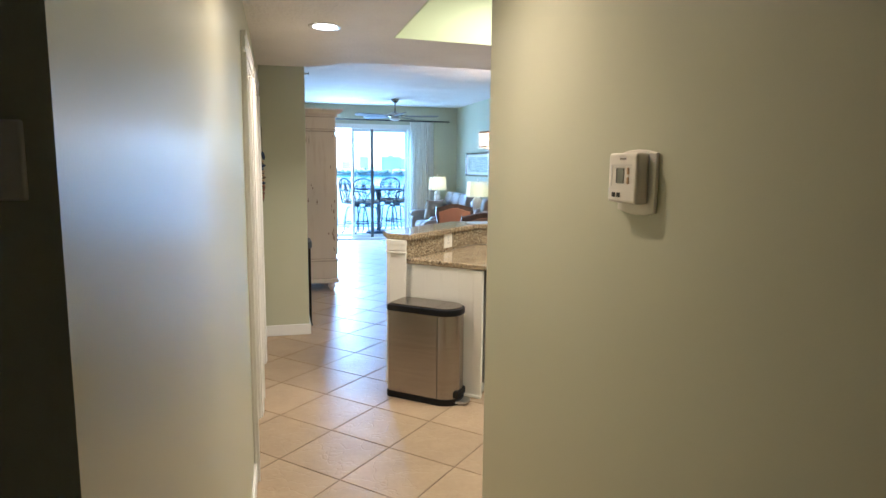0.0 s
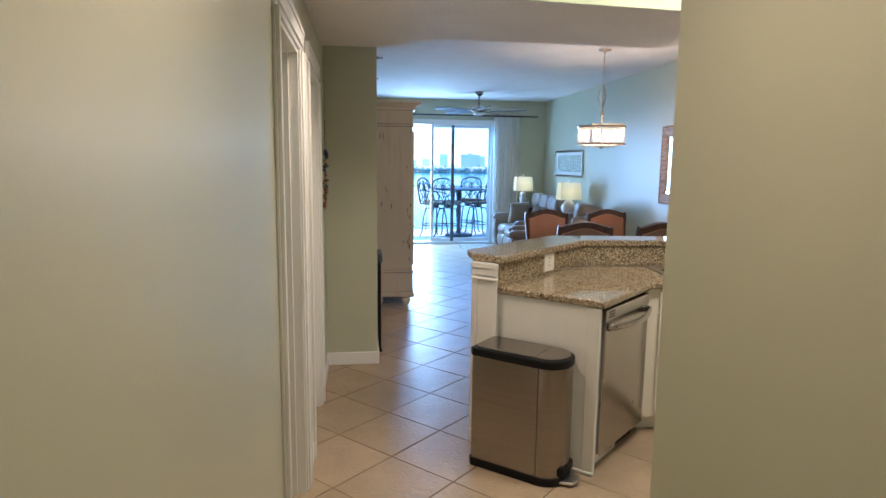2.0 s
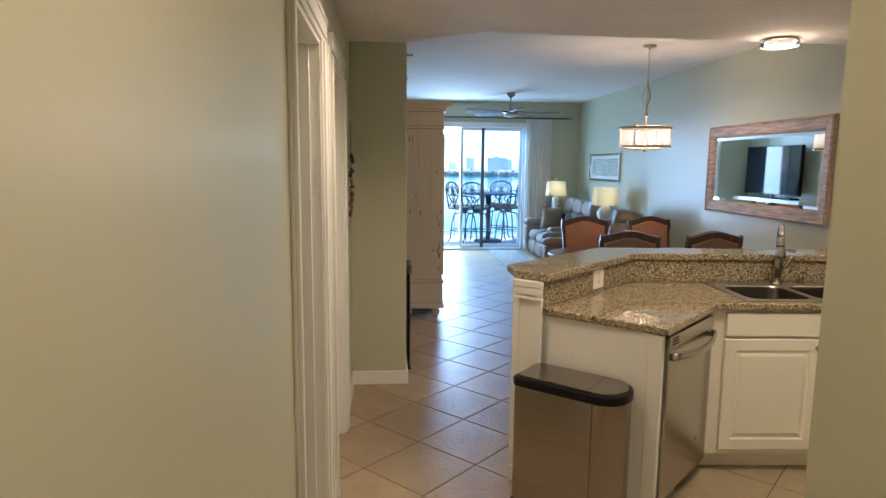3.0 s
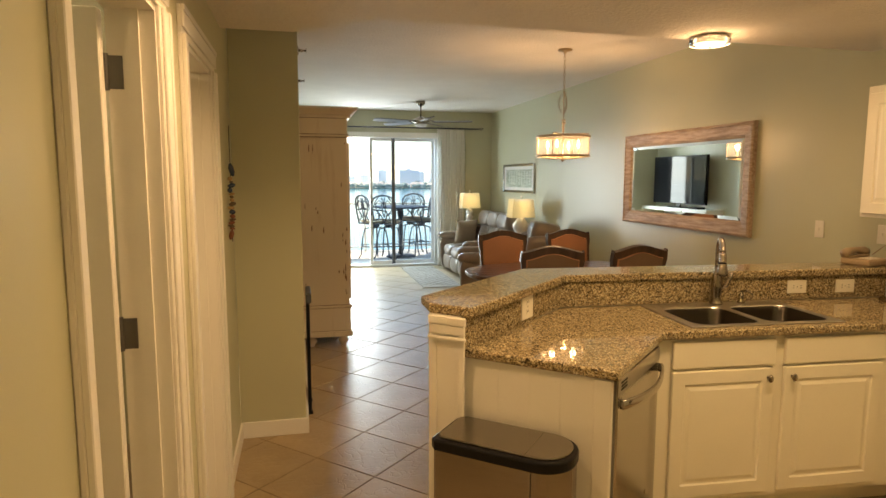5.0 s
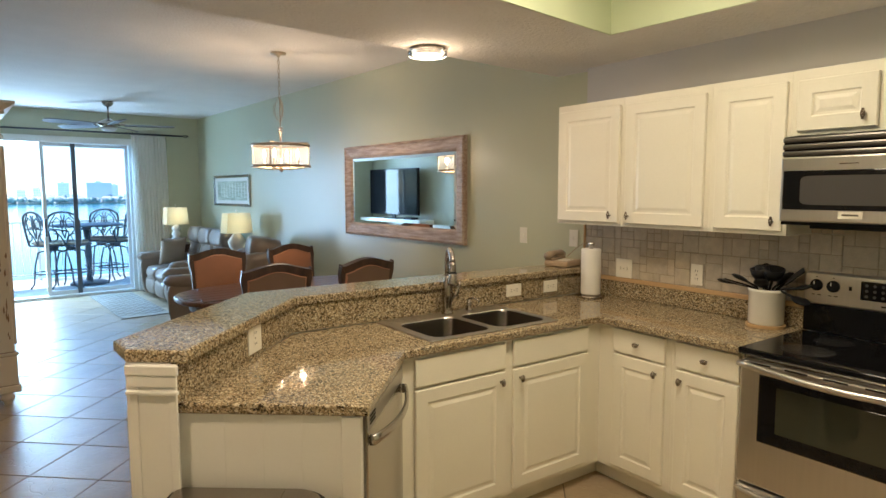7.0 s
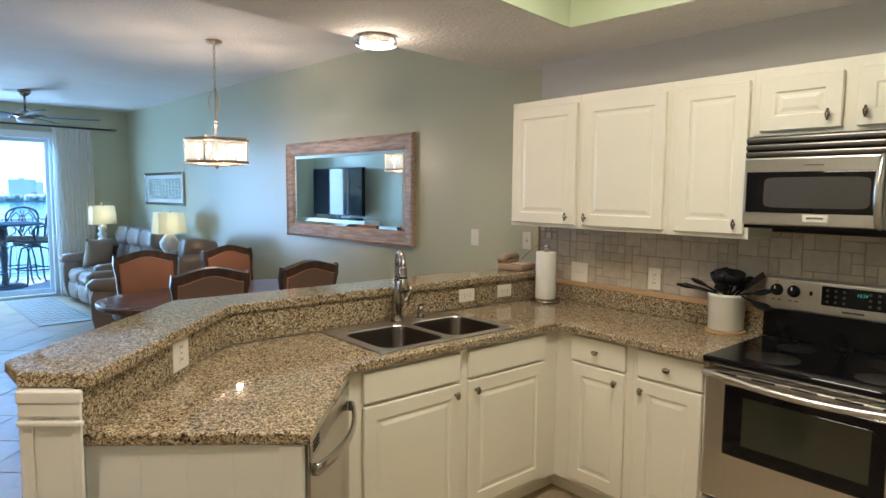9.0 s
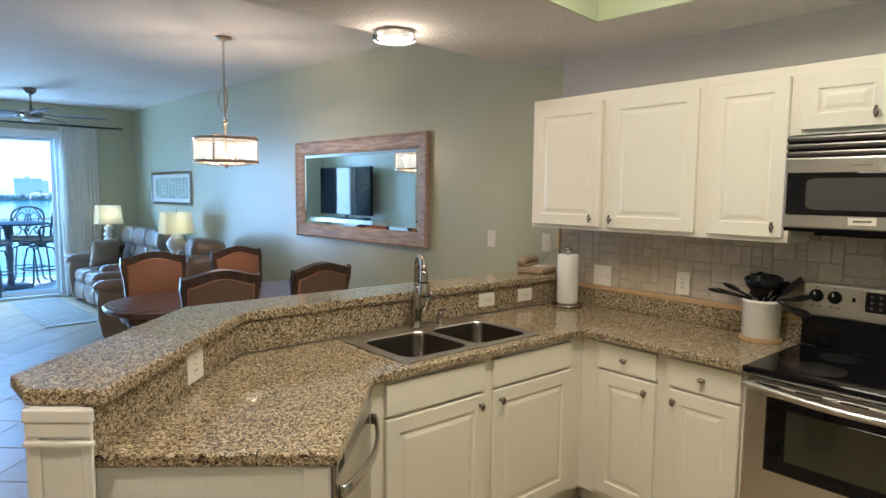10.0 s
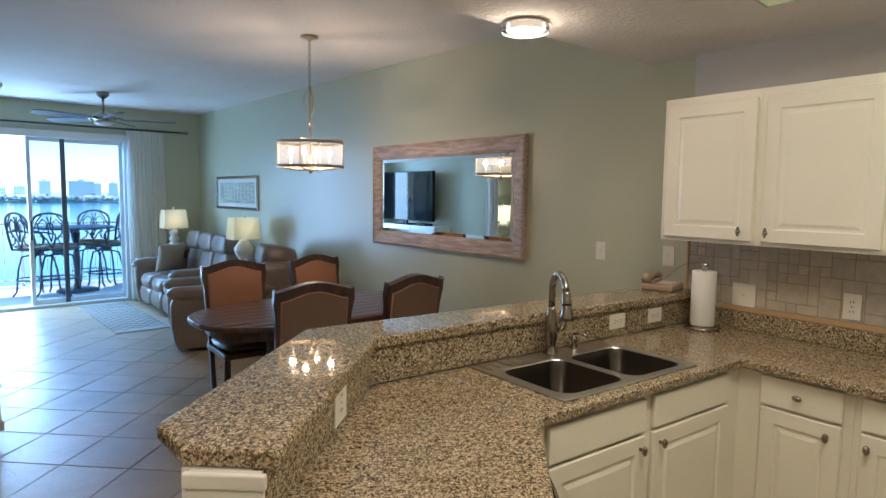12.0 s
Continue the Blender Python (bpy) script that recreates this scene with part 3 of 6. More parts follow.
cabinet_unit("sink_cabinet", sinkm, 1.265, 0.10, 0.878, 0.50,
             [(0.078, 0.74, 0.505, 0.123, "drawer", None, 0), (0.078, 0.13, 0.505, 0.597, "door", 0.47, 0.552), (0.634, 0.74, 0.52, 0.123, "drawer", None, 0), (0.634, 0.13, 0.52, 0.597, "door", 0.035, 0.552)],
             "cream sink base cabinet with false drawers and two doors", G, 0.07, 0.70)

# half wall carrying the bar
inner = [(-2.822, -0.585), (-2.118, 0.075), k2(-0.004, -0.042)]
outer = [k2(-0.004, 0.10), (-2.185, 0.225), (-2.926, -0.488)]
solid("bar_wall", prism(inner + outer, 0, 1.045), M_TRIM, "cream painted half wall under the raised bar", "half wall", kind="structure")
# granite riser on the kitchen side
ri = [(-2.808, -0.598), (-2.105, 0.060), k2(-0.006, -0.060)]
solid("granite_riser", prism(ri + [k2(-0.006, -0.0435), (-2.119, 0.0735), (-2.8225, -0.5865)], 0.9165, 1.044), M_GRAN, "polished speckled granite splash below the raised bar", "backsplash", kind="structure")
# raised bar top
bar = [(-2.925, -0.49), (-2.785, -0.625), (-2.095, 0.045), k2(-0.004, -0.088), k2(-0.004, 0.155), (-2.222, 0.325), (-2.925, -0.325)]
solid("bar_top", prism(bar, 1.046, 1.086, 0.009, 3), M_GRAN, "polished speckled granite raised bar top", "worktop")
# pilaster on the end of the half wall
pil = thing("pilaster", "cream painted pilaster with moulded capital and base", "pilaster", Matrix.Translation((-2.860, -0.551, 0)) @ pose(0, 0, 0, 0, 0, -42.8))
part("shaft", boxes((-0.070, 0.074, -0.010, 0.0, 0.0, 1.044)), M_TRIM, pil)
part("stile", boxes((-0.073, -0.045, -0.016, -0.0105, 0.0, 0.985), bevel=0.002, seg=1), M_TRIM, pil)
part("stile", boxes((0.052, 0.078, -0.016, -0.0105, 0.0, 0.985), bevel=0.002, seg=1), M_TRIM, pil)
part("capital", boxes((-0.076, 0.082, -0.022, -0.0105, 0.975, 1.012), (-0.080, 0.086, -0.026, -0.01, 1.0125, 1.045), (-0.080, 0.086, -0.028, -0.0105, 0.952, 0.966), bevel=0.004, seg=2), M_TRIM, pil)
part("plinth", boxes((-0.080, 0.086, -0.026, -0.0105, 0, 0.085), bevel=0.006, seg=2), M_TRIM, pil)
# end panel of the peninsula
ep = thing("peninsula_end", "cream painted beadboard end of the peninsula", "cabinet end", Matrix.Translation((-2.79, -0.562, 0)) @ pose(0, 0, 0, 0, 0, -42.8))
for i in range(4):
    part("board", boxes((0.018 + 0.125 * i - (0.022 if i == 0 else 0), 0.018 + 0.125 * i + 0.1247, 0.0, 0.018, 0.0, 0.876), bevel=0.0006, seg=1), M_TRIM, ep)
part("corner_stile", boxes((0.518, 0.583, -0.008, 0.018, 0.0, 0.876), bevel=0.003, seg=1), M_TRIM, ep)
part("shoe", boxes((0.02, 0.585, -0.02, -0.0085, 0, 0.02), bevel=0.005, seg=2), M_TRIM, ep)
solid("peninsula_core", prism([(-2.75, -0.56), (-2.375, -0.905), (-2.12, -0.66), (-2.30, -0.15)], 0.001, 0.70), M_TRIM, "hidden carcass behind the end panel", "cabinet", kind="structure")

# dishwasher
dwm = Matrix.Translation((-2.324, -0.947, 0)) @ pose(0, 0, 0, 0, 0, 43.2)
dw = thing("dishwasher", "stainless steel dishwasher with a bowed handle", "dishwasher", dwm)
part("body", boxes((0.03, 0.60, 0.045, 0.42, 0.086, 0.872)), M_BLACK, dw)
part("door", boxes((0.03, 0.60, 0.018, 0.044, 0.085, 0.858), bevel=0.006, seg=2), M_STEEL, dw)
part("control_strip", boxes((0.032, 0.598, 0.0165, 0.0185, 0.795, 0.852)), M_STEELH, dw)
part("vent", boxes(*[(0.06 + 0.0, 0.13, 0.0145, 0.0166, 0.812 + 0.013 * i, 0.818 + 0.013 * i) for i in range(3)]), M_BLACK, dw)
hb = tube([(0.05, 0.016, 0.0)] + [(0.05 + 0.53 * i / 12, -0.040 + 0.040 * (2 * i / 12 - 1) ** 2, -0.004 * math.sin(math.pi * i / 12)) for i in range(13)] + [(0.58, 0.016, 0.0)], 0.0085, 10)
bmesh.ops.scale(hb, vec=(1, 1, 2.3), verts=hb.verts)
part("handle", hb, M_STEEL, dw, "bowed flat bar handle", True).matrix_basis = Matrix.Translation((0, 0, 0.765))
part("kick_plate", boxes((0.03, 0.60, 0.08, 0.095, 0.0, 0.083)), M_BLACK, dw)
part("badge", lathe([(0.012, 0), (0.010, 0.002)], 14), M_NICKEL, dw).matrix_basis = Matrix.Translation((0.45, 0.018, 0.25)) @ pose(0, 0, 0, 90)

# lower worktop with a cut-out for the sink
front = [k2(-0.59, -1.408), k2(-0.585, -0.638), (-1.885, -0.530), (-2.355, -0.985), (-2.815, -0.568)]
top_poly = front + [(-2.105, 0.058), k2(-0.004, -0.062), k2(-0.004, -1.408)]
sk = [(-1.615, -0.585), (-0.835, -0.585), (-0.835, -0.085), (-1.615, -0.085)]
bm = prism(top_poly, 0.879, 0.915, 0.008, 3)
worktop = solid("worktop", bm, M_GRAN, "polished speckled granite kitchen worktop", "worktop")
cut = part("sink_cut", boxes((-1.60, -0.85, -0.57, -0.10, 0.8, 1.0)), M_GRAN)
cut.matrix_basis = K
mod = worktop.modifiers.new("cut", "BOOLEAN")
mod.object, mod.operation, mod.solver = cut, "DIFFERENCE", "EXACT"
bpy.context.view_layer.update()
me = bpy.data.meshes.new_from_object(worktop.evaluated_get(bpy.context.evaluated_depsgraph_get()))
worktop.modifiers.clear()
worktop.data = me
bpy.data.objects.remove(cut)
solid("granite_upstand", boxes((-0.022, -0.002, -1.408, -0.065, 0.916, 1.012), bevel=0.003, seg=2), M_GRAN, "granite upstand along the kitchen wall", "backsplash", K, kind="structure")

# sink
sink = thing("sink", "double bowl stainless steel sink set in granite", "sink", K @ Matrix.Translation((-1.615, -0.585, 0.9155)))


BOWL = ((0.003, 0.001, 0.063), (0.012, -0.02, 0.06), (0.02, -0.14, 0.06), (0.05, -0.17, 0.05), (0.16, -0.174, 0.02))
LIP = ((-0.012, 0.0035, 0.004), (-0.011, 0.0058, 0.005), (0.0, 0.0058, 0.065), (0.0029, 0.0012, 0.063))


def bowl(x0, x1, y0, y1, profile, closed):
    bm = bmesh.new()
    seg, rings = 6, []
    for inset, z, r in profile:
        ring = []
        for cx, cy, a0 in ((x1 - inset - r, y1 - inset - r, 0), (x0 + inset + r, y1 - inset - r, 90), (x0 + inset + r, y0 + inset + r, 180), (x1 - inset - r, y0 + inset + r, 270)):
            for i in range(seg + 1):
                a = radians(a0 + 90 * i / seg)
                ring.append(bm.verts.new((cx + r * math.cos(a), cy + r * math.sin(a), z)))
        rings.append(ring)
    n = len(rings[0])
    for p, q in zip(rings, rings[1:]):
        for i in range(n):
            bm.faces.new((p[i], p[(i + 1) % n], q[(i + 1) % n], q[i]))
    if closed:
        bm.faces.new(rings[-1])
    return bm


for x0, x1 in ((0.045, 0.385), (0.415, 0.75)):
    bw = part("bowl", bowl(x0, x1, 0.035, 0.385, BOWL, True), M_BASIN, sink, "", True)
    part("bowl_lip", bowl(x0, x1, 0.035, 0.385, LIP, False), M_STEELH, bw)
rim = boxes((0, 0.78, 0.0, 0.026, 0, 0.006), (0, 0.78, 0.39, 0.50, 0, 0.006), (0, 0.036, 0.0261, 0.3899, 0, 0.006), (0.392, 0.408, 0.0261, 0.3899, 0, 0.006), (0.758, 0.78, 0.0261, 0.3899, 0, 0.006), bevel=0.002, seg=1)
part("rim", rim, M_STEELH, sink)
for x in (0.215, 0.58):
    part("drain", lathe([(0.04, 0), (0.035, 0.004), (0.012, 0.002)], 18, (x, 0.21, -0.173)), M_STEEL, sink)
for i in range(5):
    part("drain_ridge", boxes((0.03 + 0.05 * i, 0.045 + 0.05 * i, 0.41, 0.485, 0.0061, 0.009), bevel=0.001, seg=1), M_STEELH, sink)
fa = thing("faucet", "brushed nickel gooseneck pull-down kitchen faucet", "faucet", K @ pose(-1.205, -0.130, 0.9216, 0, 0, -26))
part("base", lathe([(0.033, 0), (0.032, 0.008), (0.025, 0.016), (0.023, 0.04), (0.029, 0.085), (0.030, 0.105), (0.024, 0.15), (0.018, 0.185), (0.016, 0.205)], 24), M_NICKEL, fa, "", True)
part("neck", tube([(0, 0, 0.2), (0, 0, 0.235), (0, 0, 0.262)] + [(0, -0.078 + 0.078 * math.cos(radians(a)), 0.268 + 0.080 * math.sin(radians(a))) for a in range(0, 166, 11)], 0.0145, 14), M_NICKEL, fa, "", True)
head = part("spray_head", lathe([(0.0155, 0.0), (0.018, -0.012), (0.018, -0.05), (0.021, -0.065), (0.028, -0.105), (0.027, -0.118), (0.010, -0.121)], 20), M_NICKEL, fa, "", True)
head.matrix_basis = pose(0, -0.154, 0.292, -9)
part("head_ring", lathe([(0.0165, 0.0), (0.0195, -0.003), (0.0195, -0.009), (0.0165, -0.012)], 20), M_BLACK, head).matrix_basis = pose(0, 0, -0.048)
part("lever", tube([(0.022, 0, 0.088), (0.048, 0.0, 0.104), (0.066, 0.0, 0.150), (0.070, 0.0, 0.172)], [0.013, 0.012, 0.009, 0.007], 10), M_NICKEL, fa, "", True)
sp = thing("soap_dispenser", "brushed nickel soap dispenser on the sink rim", "soap dispenser", K @ pose(-1.055, -0.125, 0.9216, 0, 0, 25))
part("body", lathe([(0.020, 0), (0.018, 0.01), (0.012, 0.018), (0.013, 0.035), (0.016, 0.045), (0.008, 0.052), (0.008, 0.06)], 16), M_NICKEL, sp, "", True)
part("spout", tube([(0, 0.004, 0.062), (0, -0.03, 0.072), (0, -0.055, 0.062), (0, -0.062, 0.05)], [0.006, 0.007, 0.006, 0.005], 8), M_NICKEL, sp, "", True)


def outlet(m, label, kind="outlet", w=0.072, h=0.116):
    """Wall plate in the xz plane, front towards -y."""
    t = thing("outlet_plate" if kind == "outlet" else "switch_plate", label, "outlet" if kind == "outlet" else "switch", m, "wall plates")
    part("plate", boxes((-w / 2, w / 2, -0.006, -0.0005, -h / 2, h / 2), bevel=0.002, seg=2), M_PLATE, t)
    if kind == "outlet":
        for z in (-0.022, 0.022):
            s = part("socket", boxes((-0.016, 0.016, -0.0075, -0.006, z - 0.013, z + 0.013), bevel=0.0005, seg=1), M_PLATE, t)
            part("slot", boxes((-0.008, -0.005, -0.0081, -0.0073, z - 0.004, z + 0.005), (0.005, 0.008, -0.0081, -0.0073, z - 0.004, z + 0.005)), M_SLOT, s)
    else:
        for x in ((0,) if w < 0.1 else (-0.024, 0.024)):
            part("toggle", boxes((x - 0.005, x + 0.005, -0.014, -0.006, -0.010, 0.010), bevel=0.001, seg=1), M_PLATE, t)
    part("screw", lathe([(0.003, 0), (0.003, 0.001)], 8), M_NICKEL, t).matrix_basis = Matrix.Translation((0, -0.006, 0)) @ pose(0, 0, 0, 90)
    return t


SIDE = pose(0, 0, 0, 0, 90, 0)
diag = pose(0, 0, 0, 0, 0, 43.1)
outlet(Matrix.Translation((-2.405, -0.2205, 0.993)) @ diag, "ivory outlet on the granite riser", "outlet", 0.115)
outlet(K @ Matrix.Translation((-0.675, -0.0605, 0.988)) @ SIDE, "ivory rocker switch plate lying sideways on granite")
outlet(K @ Matrix.Translation((-0.372, -0.0605, 0.985)) @ SIDE, "ivory outlet lying sideways on granite")
EAST = lambda x, y, z: Matrix.Translation((x, y, z)) @ pose(0, 0, 0, 0, 0, -90)
outlet(EAST(XW, 0.604, 1.243), "ivory light switch on sage wall", "switch")
outlet(EAST(XW, 0.135, 1.248), "ivory phone jack plate on sage wall", "switch")
outlet(K @ EAST(-0.016, -0.34, 1.098), "ivory double switch on stone backsplash", "switch", 0.118)
outlet(K @ EAST(-0.016, -0.83, 1.112), "ivory outlet on stone backsplash")
outlet(Matrix.Translation((-3.854, -4.2405, 1.566)), "small ivory switch plate on the dark wall end", "switch", 0.072, 0.056)

# paper towel holder, phone, crock
pt = thing("paper_towel_holder", "paper towel roll on a steel stand", "paper towel", K @ Matrix.Translation((-0.165, -0.205, 0.9165)))
part("base", lathe([(0.090, 0), (0.090, 0.010), (0.084, 0.017), (0.02, 0.02)], 32), M_NICKEL, pt, "", True)
part("roll", lathe([(0.020, 0.021), (0.058, 0.021), (0.060, 0.025), (0.060, 0.295), (0.058, 0.30), (0.020, 0.30)], 28), M_PAPER, pt, "", True)
part("finial", lathe([(0.012, 0.30), (0.012, 0.315), (0.018, 0.32), (0.018, 0.338), (0.010, 0.342)], 16), M_STEEL, pt, "", True)
ph = thing("telephone", "beige corded desk telephone on the bar", "telephone", K @ pose(-0.15, 0.045, 1.0868, 0, 0, -75))
part("base", boxes((-0.085, 0.085, -0.10, 0.10, 0, 0.038), bevel=0.012, seg=3), M_PHONE, ph)
part("cradle", boxes((-0.085, -0.03, -0.095, 0.095, 0.0385, 0.055), bevel=0.006, seg=2), M_PHONE, ph)
part("handset", tube([(-0.06, -0.105, 0.062), (-0.06, -0.07, 0.072), (-0.06, 0, 0.08), (-0.06, 0.07, 0.072), (-0.06, 0.105, 0.062)], [0.024, 0.026, 0.017, 0.026, 0.024], 10), M_PHONE, ph, "", True)
for i in range(3):
    for j in range(4):
        part("key", boxes((-0.005 + 0.024 * i, 0.012 + 0.024 * i, -0.05 + 0.024 * j, -0.034 + 0.024 * j, 0.0381, 0.042), bevel=0.001, seg=1), M_CERA, ph)
part("cord", tube([(-0.02, 0.095, 0.05), (0.03, 0.105, 0.10), (0.09, 0.09, 0.14), (0.16, 0.10, 0.155)], 0.0028, 6), M_PHONE, ph)
cr = thing("utensil_crock", "white ceramic crock of black kitchen utensils on a cork coaster", "utensil crock", K @ Matrix.Translation((-0.112, -1.262, 0.9165)))
part("coaster", lathe([(0.088, 0), (0.088, 0.014)], 28), M_CORK, cr)
part("pot", lathe([(0.075, 0.0145), (0.079, 0.02), (0.080, 0.168), (0.084, 0.173), (0.084, 0.186), (0.075, 0.186), (0.072, 0.03), (0.01, 0.028)], 28), M_CERA, cr, "", True)
def utensil(a, out, top, kind):
    """A black nylon tool leaning out of the crock: direction, spread, height of its head."""
    c, sn = math.cos(a), math.sin(a)
    low, rim = Vector((-c * 0.035, -sn * 0.035, 0.04)), Vector((c * out * 0.5, sn * out * 0.5, 0.185))
    tip = Vector((c * out, sn * out, top))
    bm = tube([low, rim, tip], [0.006, 0.0065, 0.006], 8)
    if kind == "spoon":
        hd = lathe([(0.004, -0.05), (0.020, -0.03), (0.033, 0.0), (0.034, 0.018), (0.024, 0.042), (0.004, 0.052)], 14)
        squash = Matrix.Diagonal((1, 0.3, 1, 1))
    elif kind == "turner":
        hd = boxes((-0.042, 0.042, -0.003, 0.003, -0.045, 0.06), bevel=0.0028, seg=2)
        squash = Matrix()
    else:
        hd = lathe([(0.006, -0.035), (0.036, -0.03), (0.047, -0.006), (0.048, 0.022), (0.044, 0.022), (0.03, -0.02)], 18)
        squash = Matrix.Diagonal((1, 0.8, 1, 1))
    way = (tip - rim).normalized()
    rot = Vector((0, 0, 1)).rotation_difference(way).to_matrix().to_4x4()
    bmesh.ops.transform(hd, matrix=Matrix.Translation(tip + way * 0.03) @ rot @ pose(0, 0, 0, 0, 0, math.degrees(a) + 100) @ squash, verts=hd.verts)
    tmp = bpy.data.meshes.new("t")
    hd.to_mesh(tmp)
    hd.free()
    bm.from_mesh(tmp)
    part("utensil", bm, M_BLACK, cr, "black nylon kitchen tool", kind != "turner")


for a, out, top, kind in ((1.9, 0.015, 0.245, "ladle"), (0.6, 0.03, 0.225, "spoon"), (2.6, 0.03, 0.235, "ladle"), (-2.2, 0.045, 0.24, "ladle"), (1.35, 0.125, 0.205, "spoon"), (1.75, 0.155, 0.195, "spoon"), (2.2, 0.11, 0.20, "turner"), (-1.2, 0.085, 0.225, "turner"), (-1.55, 0.12, 0.20, "spoon"), (-1.85, 0.15, 0.165, "spoon"), (3.3, 0.05, 0.20, "spoon"), (-0.6, 0.06, 0.21, "spoon")):
    utensil(a, out, top, kind)

# range
rg = thing("range", "stainless steel electric range with black glass cooktop", "range", K @ pose(-0.605, -1.413, 0, 0, 0, -90))
W = 0.76
part("body", boxes((0, W, 0.03, 0.60, 0.02, 0.895)), M_STEEL, rg)
part("cooktop", boxes((-0.003, W + 0.003, -0.022, 0.53, 0.896, 0.924), bevel=0.008, seg=3), M_GLASSB, rg, "black glass cooktop")
for x, y, r in ((0.2, 0.14, 0.10), (0.56, 0.14, 0.08), (0.2, 0.38, 0.075), (0.56, 0.38, 0.10)):
    part("burner_ring", lathe([(r, 0), (r, 0.0006), (r - 0.002, 0.0007)], 40, (x, y, 0.9242)), M_BURN, rg)
door = part("oven_door", boxes((0.012, W - 0.012, -0.020, 0.0299, 0.352, 0.875), bevel=0.008, seg=2), M_STEELH, rg)
part("window_edge", boxes((0.092, W - 0.128, -0.0225, -0.0195, 0.545, 0.829), bevel=0.001, seg=1), M_NICKEL, door)
part("oven_window", boxes((0.095, W - 0.131, -0.0245, -0.0205, 0.548, 0.826), bevel=0.002, seg=1), M_GLASSB, door, "dark oven window")
part("window_pane", boxes((0.165, W - 0.175, -0.0258, -0.0246, 0.600, 0.790), bevel=0.0005, seg=1), M_OVEN, door, "smoked inner oven pane")
for k in range(5):
    part("vent_slot", boxes((0.05 + 0.14 * k, 0.05 + 0.14 * k + 0.085, -0.0225, -0.0195, 0.864, 0.871), bevel=0.001, seg=1), M_BLACK, door)
    part("vent_slot", boxes((0.075 + 0.14 * k, 0.075 + 0.14 * k + 0.04, -0.0225, -0.0195, 0.838, 0.843), bevel=0.001, seg=1), M_BLACK, door)
part("handle", tube([(0.024, -0.018, 0.862)] + [(0.024 + 0.712 * i / 14, -0.050 - 0.022 * math.sin(math.pi * i / 14), 0.866 - 0.018 * math.sin(math.pi * i / 14)) for i in range(15)] + [(W - 0.024, -0.018, 0.862)], 0.0145, 12), M_STEELH, door, "", True)
drw = part("drawer", boxes((0.012, W - 0.012, -0.018, 0.0299, 0.06, 0.343), bevel=0.008, seg=2), M_STEELH, rg)
part("drawer_handle", tube([(0.02, -0.015, 0.318)] + [(0.02 + 0.72 * i / 12, -0.030 - 0.016 * math.sin(math.pi * i / 12), 0.322 - 0.01 * math.sin(math.pi * i / 12)) for i in range(13)] + [(W - 0.02, -0.015, 0.318)], 0.012, 10), M_STEELH, drw, "", True)
part("kick_plate", boxes((0.02, W - 0.02, 0.02, 0.029, 0.0, 0.06)), M_BLACK, rg)
part("back_riser", boxes((0.002, W - 0.002, 0.5305, 0.598, 0.9245, 1.052), bevel=0.003, seg=1), M_GLASSB, rg, "black riser behind the cooktop")
part("backguard", boxes((0, W, 0.528, 0.598, 1.0525, 1.198), bevel=0.010, seg=3), M_STEELH, rg)
panel = part("control_glass", boxes((0.235, 0.50, 0.524, 0.5295, 1.098, 1.180), bevel=0.004, seg=2), M_GLASSB, rg)
text("12:24", 0.018, Matrix.Translation((0.385, 0.5232, 1.156)) @ pose(0, 0, 0, 90), glow("clock_digits", (0.12, 0.5, 0.30), 0.18), panel, "clock_digits")
for i in range(8):
    if i in (3, 4):
        continue
    for j in range(3):
        part("button", lathe([(0.0065, 0), (0.0065, 0.001)], 12), M_SLOT, panel).matrix_basis = Matrix.Translation((0.258 + 0.031 * i, 0.524, 1.115 + 0.024 * j)) @ pose(0, 0, 0, 90)
for x in (0.055, 0.125, 0.635, 0.705):
    kb = part("control_knob", lathe([(0.027, 0), (0.026, 0.006), (0.021, 0.008), (0.019, 0.024), (0.012, 0.026)], 20), M_BLACK, rg, "", True)
    kb.matrix_basis = Matrix.Translation((x, 0.5275, 1.142)) @ pose(0, 0, 0, 90)
    part("pointer", boxes((-0.0025, 0.0025, 0.006, 0.020, 0.0262, 0.0275)), M_PLATE, kb)
    part("legend_bar", boxes((x - 0.02, x - 0.006, 0.5268, 0.5278, 1.096, 1.100), (x + 0.004, x + 0.02, 0.5268, 0.5278, 1.096, 1.100)), M_SLOT, rg)
    part("legend_dot", boxes((x - 0.003, x + 0.003, 0.5268, 0.5278, 1.178, 1.182)), M_SLOT, rg)
part("indicator", boxes((0.188, 0.200, 0.5262, 0.5278, 1.132, 1.150), bevel=0.0005, seg=1), M_BLACK, rg)
part("badge_bar", boxes((0.315, 0.395, 0.5262, 0.5278, 1.074, 1.082)), M_SLOT, rg)

# microwave
mw = thing("microwave", "stainless steel over-range microwave with dark window", "microwave", K @ pose(-0.335, -1.408, 0, 0, 0, -90))
part("body", boxes((0, W - 0.004, 0.022, 0.327, 1.425, 1.803)), M_BLACK, mw)
mwd = part("front", boxes((0, W - 0.004, 0, 0.0219, 1.44, 1.716), bevel=0.007, seg=3), M_STEELH, mw)
for z in (1.7185, 1.7475, 1.7765):
    part("vent_louver", boxes((0, W - 0.004, 0.001, 0.02, z, z + 0.0225), bevel=0.007, seg=2), M_LOUV, mw)
part("window", boxes((0.014, 0.475, -0.004, 0.001, 1.492, 1.657), bevel=0.004, seg=2), M_GLASSB, mwd)
